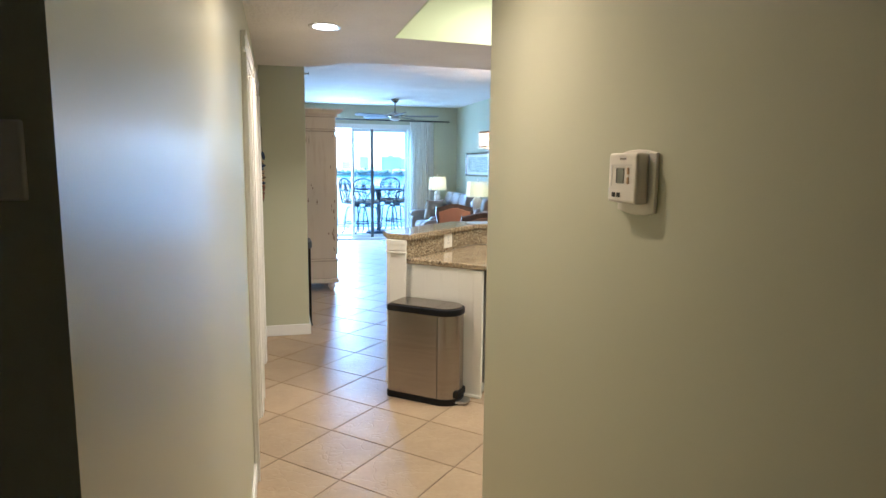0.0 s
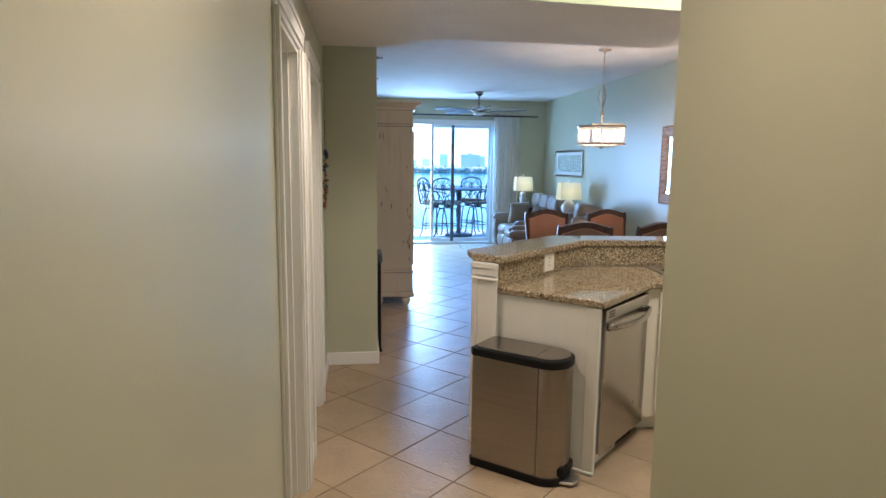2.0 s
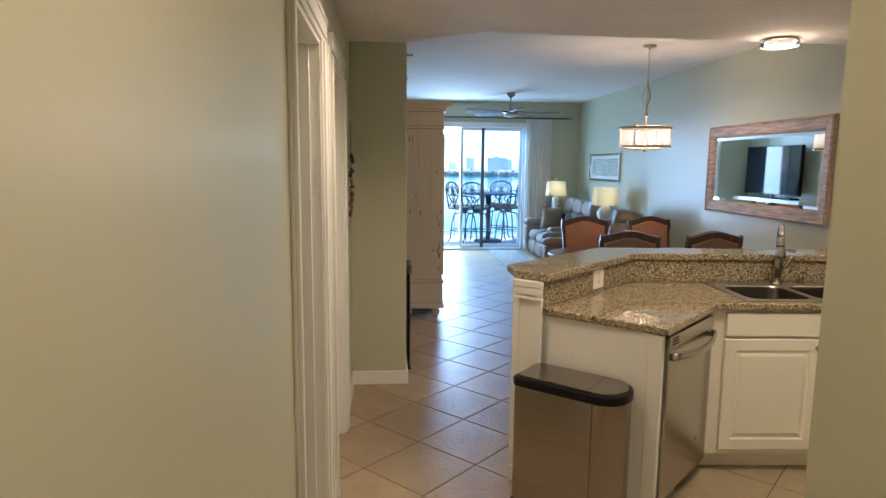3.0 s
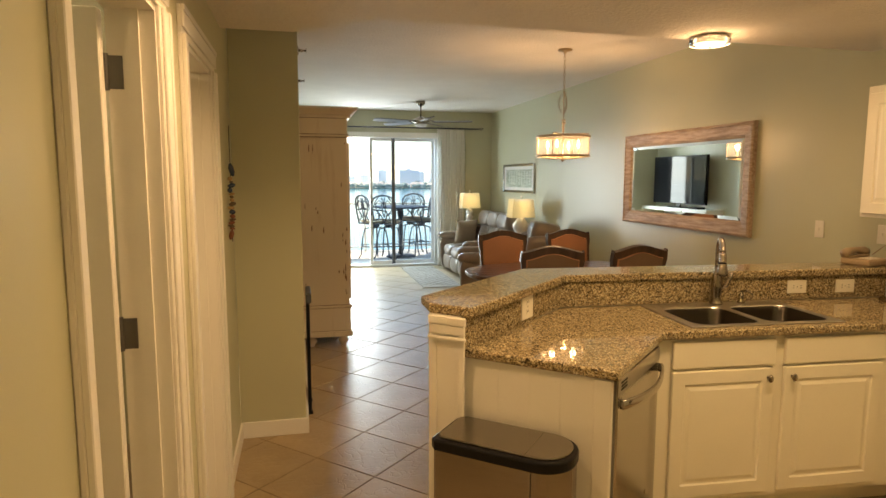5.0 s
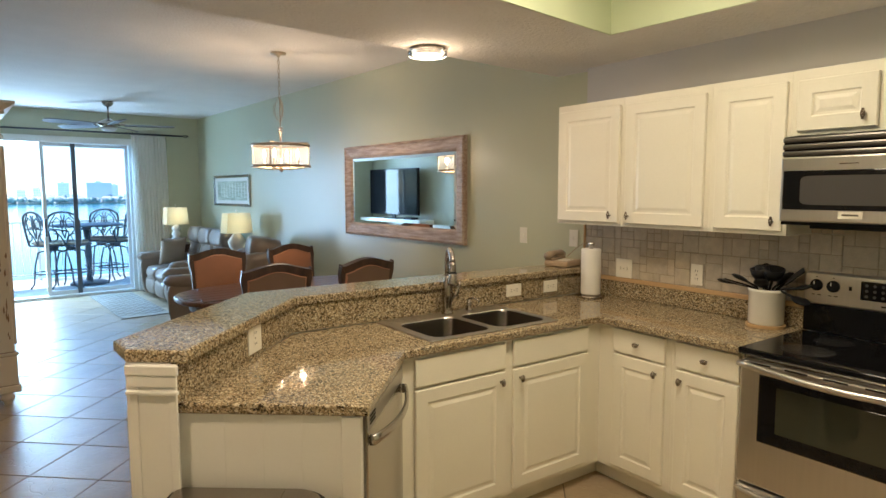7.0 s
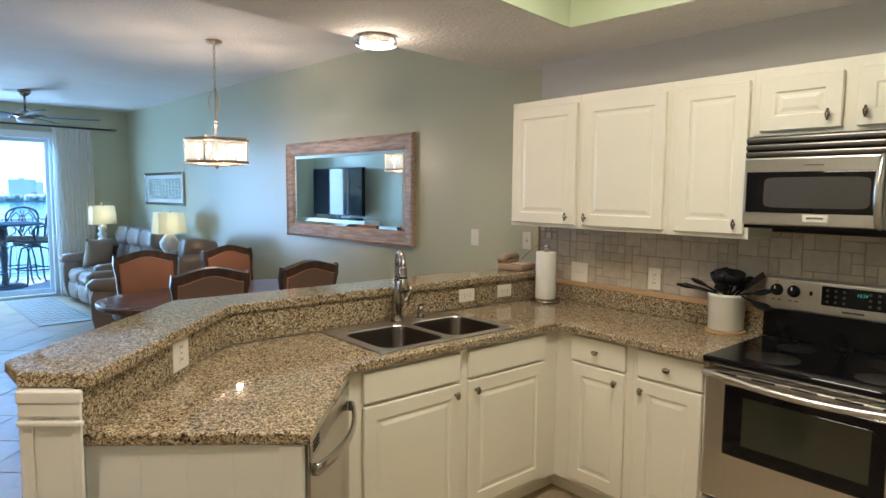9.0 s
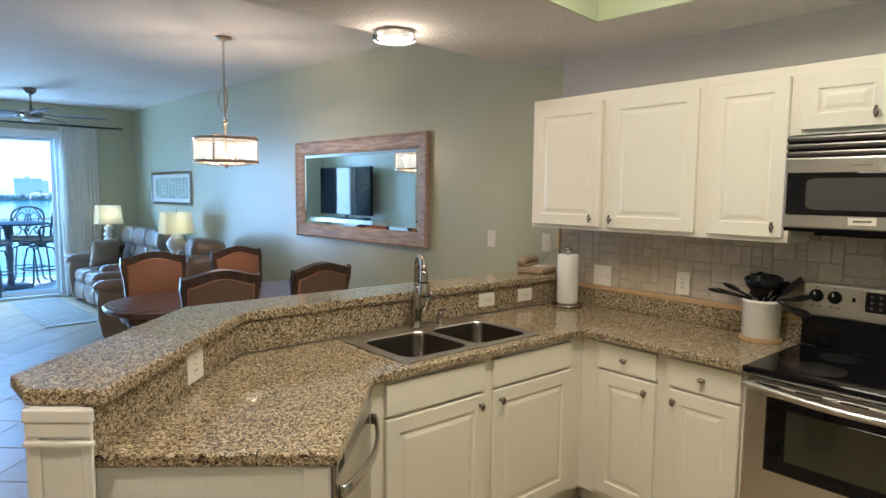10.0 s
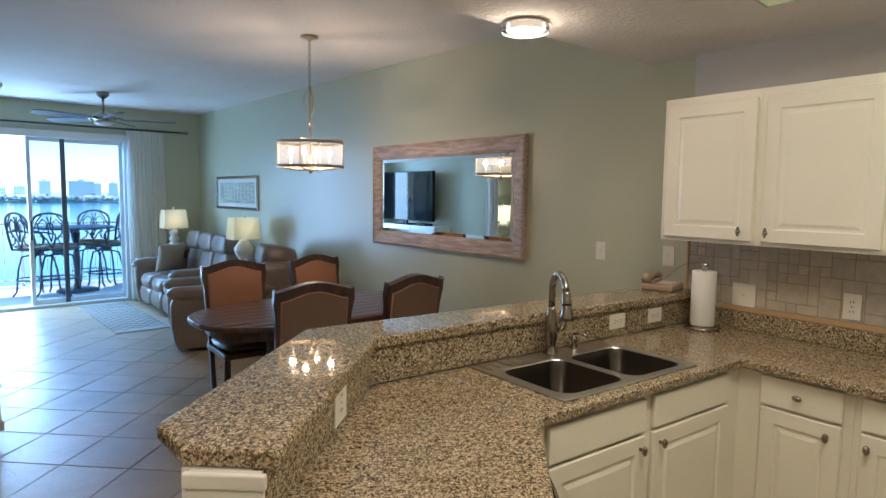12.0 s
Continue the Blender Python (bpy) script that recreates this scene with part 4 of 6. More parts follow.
wm = prism([(0.085 + 0.375 * (0.5 + 0.5 * math.copysign(abs(math.cos(a)) ** 0.22, math.cos(a))), 1.574 + 0.061 * math.copysign(abs(math.sin(a)) ** 0.22, math.sin(a))) for a in [2 * math.pi * i / 40 for i in range(40)]], 0.0, 0.0012)
part("window_mesh", wm, M_SLOT, mwd).matrix_basis = Matrix(((1, 0, 0, 0), (0, 0, 1, -0.0055), (0, 1, 0, 0), (0, 0, 0, 1)))
part("handle", tube([(0.496, 0.0, 1.708), (0.496, -0.018, 1.705)] + [(0.496, -0.022 - 0.026 * math.sin(math.pi * i / 10), 1.70 - 0.25 * i / 10) for i in range(11)] + [(0.496, 0.0, 1.447)], [0.011, 0.012] + [0.012 + 0.005 * math.sin(math.pi * i / 10) for i in range(11)] + [0.011], 12), M_STEELH, mwd, "", True)
part("control_panel", boxes((0.53, 0.745, -0.002, 0.001, 1.455, 1.70), bevel=0.0008, seg=1), M_GLASSB, mwd)
badge = part("badge", boxes((0.235, 0.325, -0.003, 0.001, 1.459, 1.487), bevel=0.001, seg=1), M_PLATE, mwd, "small maker's badge plate")
part("badge_bar", boxes((0.25, 0.31, -0.0036, -0.0029, 1.470, 1.477)), M_NICKEL, badge)
part("legend_bar", boxes((0.23, 0.30, -0.001, 0.0005, 1.680, 1.684)), M_NICKEL, mwd)
part("under_lamp", boxes((0.10, 0.66, 0.06, 0.28, 1.410, 1.4245), bevel=0.004, seg=1), M_BLACK, mw)

# flush light, recessed can, tray fixture
fl = thing("flush_light", "lit round ceiling light with nickel ring and glass rim", "ceiling light", Matrix.Translation((-1.215, 0.178, ZS)))
part("pan", lathe([(0.085, -0.001), (0.10, -0.004), (0.10, -0.014), (0.08, -0.016)], 32), M_NICKEL, fl, "", True)
part("glass_rim", lathe([(0.088, -0.0165), (0.108, -0.018), (0.106, -0.045), (0.101, -0.046), (0.098, -0.02)], 32), M_DRUM, fl, "clear glass rim", True).visible_shadow = False
part("diffuser", lathe([(0.082, -0.0165), (0.082, -0.036), (0.07, -0.046), (0.03, -0.050)], 28), M_DIFF, fl, "glowing diffuser", True).visible_shadow = False
part("finial", lathe([(0.006, -0.050), (0.008, -0.058), (0.003, -0.066)], 10), M_NICKEL, fl)
for y in (-1.0, -3.0):
    cn = thing("recessed_light", "lit recessed can light in the hall ceiling", "ceiling light", Matrix.Translation((-3.37, y, ZS)), "recessed lights")
    part("trim_ring", lathe([(0.070, -0.001), (0.095, -0.002), (0.092, -0.008), (0.070, -0.005)], 32), M_TRIM, cn, "", True)
    part("lens", lathe([(0.069, -0.0015), (0.069, -0.008), (0.05, -0.013), (0.01, -0.015)], 28), M_DIFF, cn, "", True).visible_shadow = False
sr = thing("side_room_light", "lit white glass ceiling light in the side room", "ceiling light", Matrix.Translation((-4.75, -0.75, 2.75)))
part("pan", lathe([(0.13, -0.001), (0.14, -0.006), (0.14, -0.03), (0.12, -0.032)], 28), M_NICKEL, sr, "", True)
part("globe", lathe([(0.125, -0.033), (0.13, -0.06), (0.10, -0.10), (0.04, -0.125), (0.01, -0.128)], 28), M_DIFF, sr, "glowing glass bowl", True).visible_shadow = False
tf = thing("tray_light", "lit box light fixed in the ceiling tray", "ceiling light", Matrix.Translation((-1.8, -1.35, 0)))
part("housing", boxes((-0.60, 0.60, -0.20, 0.20, 2.715, 2.749), bevel=0.005, seg=1), M_TRIM, tf)
part("diffuser", boxes((-0.58, 0.58, -0.18, 0.18, 2.705, 2.7145), bevel=0.003, seg=1), glow("tray_diffuser", (1.0, 0.85, 0.62), 1.5), tf)

# step-on bin
tb = thing("trash_bin", "brushed steel step-on bin with black rim, beside the peninsula", "trash can", Matrix.Translation((-2.705, -0.832, 0)) @ pose(0, 0, 0, 0, 0, -41))


def dshape(w, d, grow=0.0, n=10):
    """Flat back edge along +y, rounded front end at +x."""
    x0, x1, y0, y1 = -w / 2 - grow, w / 2 + grow, -d / 2 - grow, d / 2 + grow
    out = [(x0 + 0.02, y0)]
    r = (y1 - y0) * 0.46
    out += [(x1 - r + r * math.cos(radians(a)), y0 + r + r * math.sin(radians(a))) for a in range(-90, 1, 9)]
    out += [(x1 - r + r * math.cos(radians(a)), y1 - r + r * math.sin(radians(a))) for a in range(0, 91, 9)]
    return out + [(x0 + 0.02, y1), (x0, y1 - 0.02), (x0, y0 + 0.02)]


part("body", prism(dshape(0.50, 0.245), 0.035, 0.600), M_BINST, tb)
part("body_seam", boxes((0.130, 0.1335, -0.1235, -0.1222, 0.046, 0.597)), M_SLOT, tb)
part("foot_rim", prism(dshape(0.50, 0.245, 0.006), 0.0, 0.045, 0.006, 2), M_BLACK, tb)
part("toe_arch", prism([(0.19, -0.10), (0.256, -0.06), (0.256, 0.06), (0.19, 0.10)], 0.0455, 0.10, 0.012, 2), M_BLACK, tb)
part("collar", prism(dshape(0.50, 0.245, 0.006), 0.598, 0.640, 0.008, 2), M_BLACK, tb)
part("lid", prism(dshape(0.50, 0.245, -0.012), 0.6402, 0.650, 0.005, 2), M_BINST, tb)
part("lid_seam", boxes((0.10, 0.104, -0.10, 0.10, 0.6502, 0.6512)), M_NICKEL, tb)
part("pedal", prism([(0.235, -0.07), (0.30, -0.05), (0.315, 0.0), (0.30, 0.05), (0.235, 0.07)], 0.012, 0.026, 0.004, 2), M_STEELH, tb)

# ---- hall things ----
th = thing("thermostat", "white plastic thermostat with small grey display on the hall wall", "thermostat", Matrix.Translation((-2.9, -3.566, 1.535)) @ pose(0, 0, 0, 0, 0, -90))
bow = [(-0.070, -0.064), (-0.035, -0.070), (0.0, -0.072), (0.035, -0.070), (0.070, -0.064), (0.072, 0.0), (0.070, 0.060), (0.035, 0.066), (0.0, 0.068), (-0.035, 0.066), (-0.070, 0.060), (-0.072, 0.0)]
bm = prism(bow, 0.0005, 0.009, 0.003, 2)
part("back_plate", bm, M_PLATE, th).matrix_basis = Matrix(((1, 0, 0, 0), (0, 0, -1, 0), (0, 1, 0, 0), (0, 0, 0, 1)))
part("inset_line", boxes((-0.050, -0.044, -0.0408, -0.0398, -0.010, 0.034), (-0.044, 0.034, -0.0408, -0.0398, 0.033, 0.036)), M_CERA, th)
part("maker_bar", boxes((-0.014, 0.010, -0.0406, -0.0398, 0.046, 0.050)), M_NICKEL, th)
part("case", boxes((-0.062, 0.050, -0.040, -0.009, -0.046, 0.060), bevel=0.007, seg=3), M_PLATE, th)
part("display_shade", boxes((-0.026, -0.021, -0.0413, -0.0398, -0.004, 0.028)), M_SLOT, th)
part("display", boxes((-0.021, 0.004, -0.0412, -0.0398, -0.004, 0.028)), M_LCD, th, "grey display")
for z in (0.002, 0.022):
    part("button", boxes((0.016, 0.024, -0.042, -0.0398, z - 0.007, z + 0.007), bevel=0.001, seg=1), M_CORK, th)
for x in (-0.034, -0.014):
    part("slider", boxes((x - 0.006, x + 0.006, -0.0425, -0.0398, -0.034, -0.024), bevel=0.001, seg=1), M_SLOT, th)

wc = thing("bead_hanging", "string of carved beads, blue, tan and red, hung on the wall", "wall hanging", Matrix.Translation((XH + 0.022, 0.62, 1.66)))
part("cord", tube([(0, 0, 0.2), (0, 0, 0.1), (0.002, 0.001, -0.1), (0, 0, -0.42)], 0.0022, 6), M_SLOT, wc)
random.seed(7)
z = 0.0
for i in range(17):
    h = 0.07 if i == 0 else random.uniform(0.012, 0.028) if i < 16 else 0.055
    r = 0.014 if i == 0 else random.uniform(0.009, 0.021)
    mt = M_BEADB if i in (0, 3, 4, 10) else M_BEADR if i in (11, 13, 15, 16) else M_BEADT if i % 2 else M_BRONZE
    bd = part("bead", lathe([(r * 0.4, -h), (r, -h * 0.7), (r, -h * 0.3), (r * 0.4, 0)], 10), mt, wc, "", True)
    bd.matrix_basis = pose(random.uniform(-0.003, 0.006), random.uniform(-0.008, 0.008), z, random.uniform(-14, 14), random.uniform(-14, 14))
    z -= h + 0.001

for y, z in ((1.35, 2.405), (2.6, 2.40)):
    s = thing("sprinkler", "chrome sidewall fire sprinkler", "sprinkler", Matrix.Translation((XL, y, z)) @ pose(0, 0, 0, 0, 90), "sprinklers")
    part("rosette", lathe([(0.032, 0.0), (0.03, 0.006), (0.012, 0.010)], 20), M_STEEL, s, "", True)
    part("stem", lathe([(0.010, 0.010), (0.010, 0.03), (0.006, 0.034), (0.006, 0.055)], 12), M_STEEL, s, "", True)
    part("deflector", boxes((-0.016, 0.010, -0.014, 0.014, 0.055, 0.058)), M_STEEL, s)

bs = thing("folded_stand", "slim black folded stand with grey cap against the wall", "stand", Matrix.Translation((XL + 0.016, 1.35, 0)))
part("panel", boxes((0.0, 0.022, -0.14, 0.14, 0.02, 0.76), bevel=0.006, seg=2), M_BLACK, bs)
part("cap", boxes((-0.002, 0.034, -0.15, 0.15, 0.7602, 0.83), bevel=0.012, seg=3), M_DALU, bs)
for y in (-0.12, 0.12):
    part("foot", boxes((-0.001, 0.03, y - 0.015, y + 0.015, 0.0, 0.0199), bevel=0.003, seg=1), M_BLACK, bs)

# ---- armoire ----
ar = thing("armoire", "tall whitewashed pine armoire with distressed paint and bun feet", "armoire", Matrix.Translation((XL + 0.004, 2.86, 0)))
D, L = 0.435, 1.15
part("body", boxes((0.0, D - 0.012, 0.0, L, 0.40, 1.95), bevel=0.006, seg=2), M_WASHED, ar)
part("frieze", boxes((0.0, D - 0.008, -0.003, L + 0.003, 1.975, 2.12), bevel=0.005, seg=2), M_WASHED, ar)
part("waist_moulding", boxes((0.0, D + 0.006, -0.012, L + 0.012, 1.9505, 1.9745), bevel=0.008, seg=3), M_WASHED, ar)
part("crown", prism([(0, -0.02), (D + 0.02, -0.02), (D + 0.02, L + 0.02), (0, L + 0.02)], 2.1205, 2.150, 0.006, 2), M_WASHED, ar)
cr2 = bmesh.new()
lo = [(0, -0.02), (D + 0.02, -0.02), (D + 0.02, L + 0.02), (0, L + 0.02)]
hi = [(0, -0.075), (D + 0.085, -0.075), (D + 0.085, L + 0.075), (0, L + 0.075)]
rings = [[cr2.verts.new((x, y, z)) for x, y in p] for p, z in ((lo, 2.1505), (hi, 2.196), (hi, 2.215))]
for p, q in zip(rings, rings[1:]):
    for i in range(4):
        cr2.faces.new((p[i], p[(i + 1) % 4], q[(i + 1) % 4], q[i]))
cr2.faces.new(rings[0][::-1])
cr2.faces.new(rings[-1])
part("cornice", cr2, M_WASHED, ar)
part("drawer_base", boxes((0.0, D, -0.008, L + 0.008, 0.155, 0.375), bevel=0.005, seg=2), M_WASHED, ar)
part("base_moulding", boxes((0.0, D + 0.012, -0.018, L + 0.018, 0.3755, 0.3995), bevel=0.008, seg=3), M_WASHED, ar)
part("plinth", boxes((0.0, D + 0.014, -0.02, L + 0.02, 0.10, 0.1545), bevel=0.008, seg=2), M_WASHED, ar)
for y in (0.03, 0.585):
    d = part("door", panel_door(0.535, 1.45, 0.09), M_WASHED, ar)
    d.matrix_basis = Matrix.Translation((D - 0.011, y, 0.45)) @ pose(0, 0, 0, 0, 0, 90)
    part("knob", lathe([(0.008, 0), (0.016, 0.012), (0.014, 0.024), (0.004, 0.028)], 12), M_BRONZE, d, "", True).matrix_basis = Matrix.Translation((0.49 if y < 0.1 else 0.045, -0.02, 0.7)) @ pose(0, 0, 0, 90)
for x in (0.07, D - 0.07):
    for y in (0.06, L - 0.06):
        part("bun_foot", lathe([(0.022, 0), (0.028, 0.008), (0.026, 0.02), (0.045, 0.04), (0.048, 0.058), (0.038, 0.075), (0.03, 0.085), (0.034, 0.0995)], 18, (x, y, 0)), M_WASHED, ar, "turned bun foot", True)
for z, x1 in ((1.949, D - 0.008), (1.9755, D - 0.004), (0.3745, D), (0.4005, D - 0.008), (2.119, D - 0.004), (0.1555, D)):
    part("worn_edge", boxes((0.0, x1 + 0.001, -0.0105, 0.002, z - 0.0022, z + 0.0022), (x1 - 0.004, x1 + 0.003, 0.002, L, z - 0.0022, z + 0.0022)), M_WORN, ar)
random.seed(11)
for i in range(22):
    y, zc, h, w = -0.0085, random.uniform(0.45, 1.9), random.uniform(0.01, 0.06), random.uniform(0.003, 0.007)
    x = random.choice((random.uniform(0.02, 0.4), random.uniform(0.37, 0.415)))
    part("worn_patch", prism([(x - w, zc), (x - w * 0.3, zc - h), (x + w, zc - h * 0.4), (x + w * 0.5, zc + h)], -0.0002, 0.0012), M_WORN, ar).matrix_basis = Matrix(((1, 0, 0, 0), (0, 0, 1, -0.0012), (0, 1, 0, 0), (0, 0, 0, 1)))

# ---- dining ----
TX, TY = -1.10, 2.24
ta = thing("dining_table", "oval dark wood plank dining table", "dining table", Matrix.Translation((TX, TY, 0)))


def oval(a, b, n=48, p=2.5):
    return [(a * math.copysign(abs(math.cos(2 * math.pi * i / n)) ** (2 / p), math.cos(2 * math.pi * i / n)), b * math.copysign(abs(math.sin(2 * math.pi * i / n)) ** (2 / p), math.sin(2 * math.pi * i / n))) for i in range(n)]


part("apron", prism(oval(0.80, 0.44), 0.655, 0.727), M_DARKW, ta)
part("rim", prism(oval(0.905, 0.535), 0.728, 0.764, 0.012, 3), M_TABLE, ta)
for i in range(9):
    y0, y1 = -0.50 + i * 0.1111 + 0.002, -0.50 + (i + 1) * 0.1111 - 0.002
    ym = max(abs(y0), abs(y1))
    a = 0.875 * max(0.05, 1 - (ym / 0.512) ** 2.5) ** 0.4
    part("plank", boxes((-a, a, y0, y1, 0.7642, 0.768), bevel=0.0015, seg=1), M_TABLE, ta)
for x in (-0.34, 0.34):
    part("pedestal", lathe([(0.16, 0.10), (0.10, 0.14), (0.055, 0.2), (0.075, 0.32), (0.09, 0.42), (0.06, 0.5), (0.08, 0.60), (0.16, 0.654)], 20, (x, 0, 0)), M_DARKW, ta, "", True)
    part("foot", boxes((x - 0.04, x + 0.04, -0.33, 0.33, 0, 0.0995), bevel=0.02, seg=3), M_DARKW, ta)


def chair_top(w, z, h):
    """Camel-back curve across the top rail."""
    return [(w * (i / 12 - 0.5), z + h * (0.5 + 0.5 * math.cos(2 * math.pi * (i / 12 - 0.5))) ** 0.8) for i in range(13)]


def dining_chair():
    c = thing("dining_chair", "dark wood dining chair, rust leather back, black leather seat", "chair", None, "dining chairs")
    part("seat_frame", boxes((-0.24, 0.24, 0.02, 0.46, 0.40, 0.445), bevel=0.008, seg=2), M_DARKW, c)
    part("seat", cushion(-0.235, 0.235, 0.03, 0.465, 0.446, 0.505, 0.03), M_SEAT, c, "black-brown leather seat cushion", True)
    lean = pose(0, 0.015, 0.43, 8)
    top = chair_top(0.50, 0.585, 0.05)
    # back pad with dark frame around it
    pad = bmesh.new()
    pts = [(-0.205, 0.06)] + [(0.205, 0.06)] + [(x * 0.84, z - 0.052) for x, z in reversed(top)]
    f = pad.faces.new([pad.verts.new((x, -0.032, z)) for x, z in pts])
    g = bmesh.ops.extrude_face_region(pad, geom=[f])
    bmesh.ops.translate(pad, vec=(0, 0.064, 0), verts=[v for v in g["geom"] if isinstance(v, bmesh.types.BMVert)])
    bmesh.ops.bevel(pad, geom=[e for e in pad.edges if abs(e.verts[0].co.y - e.verts[1].co.y) < 1e-5], offset=0.012, segments=3, affect="EDGES", profile=0.5)
    b = part("backrest", pad, M_RUST, c, "rust leather back pad with nailhead edge", True)
    b.matrix_basis = lean
    rail = bmesh.new()
    lo = [(x * (0.84 + 0.0), z - 0.055) for x, z in top]
    ring = [(x, z) for x, z in top] + [(x, z) for x, z in reversed(lo)]
    f = rail.faces.new([rail.verts.new((x, -0.025, z)) for x, z in ring])
    g = bmesh.ops.extrude_face_region(rail, geom=[f])
    bmesh.ops.translate(rail, vec=(0, 0.05, 0), verts=[v for v in g["geom"] if isinstance(v, bmesh.types.BMVert)])
    part("top_rail", rail, M_DARKW, c).matrix_basis = lean
    for sx in (-1, 1):
        st = bmesh.new()
        prof = [(0.245, 0.60), (0.252, 0.52), (0.238, 0.44), (0.232, 0.34), (0.228, 0.2), (0.225, 0.06), (0.222, -0.40), (0.19, -0.40), (0.192, 0.06), (0.195, 0.3), (0.205, 0.535)]
        f = st.faces.new([st.verts.new((sx * x, -0.022, z)) for x, z in prof])
        g = bmesh.ops.extrude_face_region(st, geom=[f])
        bmesh.ops.translate(st, vec=(0, 0.044, 0), verts=[v for v in g["geom"] if isinstance(v, bmesh.types.BMVert)])
        part("back_post", st, M_DARKW, c).matrix_basis = lean
        part("front_leg", boxes((sx * 0.215 - 0.022, sx * 0.215 + 0.022, 0.405, 0.449, 0, 0.3995), bevel=0.006, seg=2), M_DARKW, c)
    cov = bmesh.new()
    f = cov.faces.new([cov.verts.new((x * 0.94, -0.0335, z * 0.985 + 0.004)) for x, z in pts])
    g = bmesh.ops.extrude_face_region(cov, geom=[f])
    bmesh.ops.translate(cov, vec=(0, -0.006, 0), verts=[v for v in g["geom"] if isinstance(v, bmesh.types.BMVert)])
    part("back_cover", cov, M_COVER, c, "brown cloth outer back").matrix_basis = lean
    part("lower_rail", boxes((-0.20, 0.20, -0.016, 0.016, 0.02, 0.0595), bevel=0.004, seg=1), M_DARKW, c).matrix_basis = lean
    nails = bmesh.new()
    for x, z in [(x * 0.80, z - 0.064) for x, z in top] + [(sx * 0.198, 0.08 + 0.03 * i) for sx in (-1, 1) for i in range(14)]:
        for sy in (-1, 1):
            bmesh.ops.create_icosphere(nails, subdivisions=1, radius=0.0042, matrix=Matrix.Translation((x, sy * 0.0325, z)))
    nh = part("nailheads", nails, M_BRONZE, c)
    nh.matrix_basis = lean
    nh["kind"] = "stuff"
    return c


chair = dining_chair()
chair.matrix_basis = pose(-1.50, 1.62, 0.0, 0, 0, -10)
copy_thing(chair, pose(-0.80, 1.56, 0, 0, 0, 4))
copy_thing(chair, pose(-1.44, 2.93, 0, 0, 0, 176))
copy_thing(chair, pose(-0.70, 2.97, 0, 0, 0, 187))

# pendant
pd = thing("pendant_light", "lit translucent drum pendant with aged brass rims on a chain", "pendant light", Matrix.Translation((-1.026, 2.50, 0)))
part("canopy", lathe([(0.065, ZC - 0.001), (0.064, ZC - 0.015), (0.02, ZC - 0.022), (0.008, ZC - 0.04)], 24), M_BRASS, pd, "", True)
ch = bmesh.new()
n = 10
for i in range(n):
    zc = ZC - 0.045 - i * 0.036
    tube([(0.009 * math.cos(a), 0, zc + 0.022 * math.sin(a)) if i % 2 else (0, 0.009 * math.cos(a), zc + 0.022 * math.sin(a)) for a in [2 * math.pi * k / 10 for k in range(10)]], 0.0026, 5, ch, True)
part("chain", ch, M_BRASS, pd)
for k in range(3):
    a0 = radians(20 + 120 * k)
    slack = bmesh.new()
    for i in range(9):
        u = i / 8
        r = 0.048 * math.sin(math.pi * u) ** 0.8
        c, sn = math.cos(a0 + 0.5 * u), math.sin(a0 + 0.5 * u)
        at = Vector((r * c, r * sn, 2.365 - 0.19 * u))
        way = Vector((c, sn, 0)) if i % 2 else Vector((-sn, c, 0))
        tube([at + way * 0.007 * math.cos(b) + Vector((0, 0, 0.017 * math.sin(b))) for b in [2 * math.pi * q / 8 for q in range(8)]], 0.0021, 5, slack, True)
    part("slack_chain", slack, M_BRASS, pd)
part("stem", tube([(0, 0, 2.37), (0, 0, 2.00)], 0.0055, 10), M_BRASS, pd, "", True)
part("collar", lathe([(0.006, 2.125), (0.022, 2.120), (0.024, 2.112), (0.010, 2.106), (0.010, 2.098), (0.022, 2.092), (0.022, 2.085), (0.009, 2.078), (0.009, 2.0)], 16), M_BRASS, pd, "", True)
R = 0.247
for z0 in (1.778, 1.955):
    part("rim", lathe([(R - 0.006, z0), (R + 0.004, z0), (R + 0.004, z0 + 0.02), (R - 0.006, z0 + 0.02), (R - 0.006, z0)], 48, caps=False), M_BRASS, pd, "", True)
dr = part("glass_drum", lathe([(R - 0.003, 1.79), (R - 0.003, 1.958)], 48), M_ORG, pd, "pleated translucent drum", True)
bmd = bmesh.new()
bmd.from_mesh(dr.data)
bmesh.ops.delete(bmd, geom=[f for f in bmd.faces if len(f.verts) > 4], context="FACES")
bmd.to_mesh(dr.data)
for k in range(4):
    a = radians(45 + 90 * k)
    part("post", tube([((R) * math.cos(a), R * math.sin(a), 1.79), (R * math.cos(a), R * math.sin(a), 1.958)], 0.006, 8), M_BRASS, pd)
    part("arm", tube([(0, 0, 1.765), (0.08 * math.cos(a), 0.08 * math.sin(a), 1.762), (0.20 * math.cos(a), 0.20 * math.sin(a), 1.775), (0.22 * math.cos(a), 0.22 * math.sin(a), 1.79)], 0.006, 8), M_BRASS, pd)
    part("top_arm", tube([(0, 0, 1.99), (R * math.cos(a), R * math.sin(a), 1.985)], 0.006, 8), M_BRASS, pd)
    p = (0.15 * math.cos(a), 0.15 * math.sin(a), 0)
    part("candle_sleeve", lathe([(0.011, 1.78), (0.011, 1.855)], 12, p), M_PLATE, pd)
    part("bulb", lathe([(0.006, 1.856), (0.014, 1.875), (0.016, 1.895), (0.009, 1.92), (0.003, 1.935)], 12, p), M_BULB, pd, "glowing candle bulb", True).visible_shadow = False
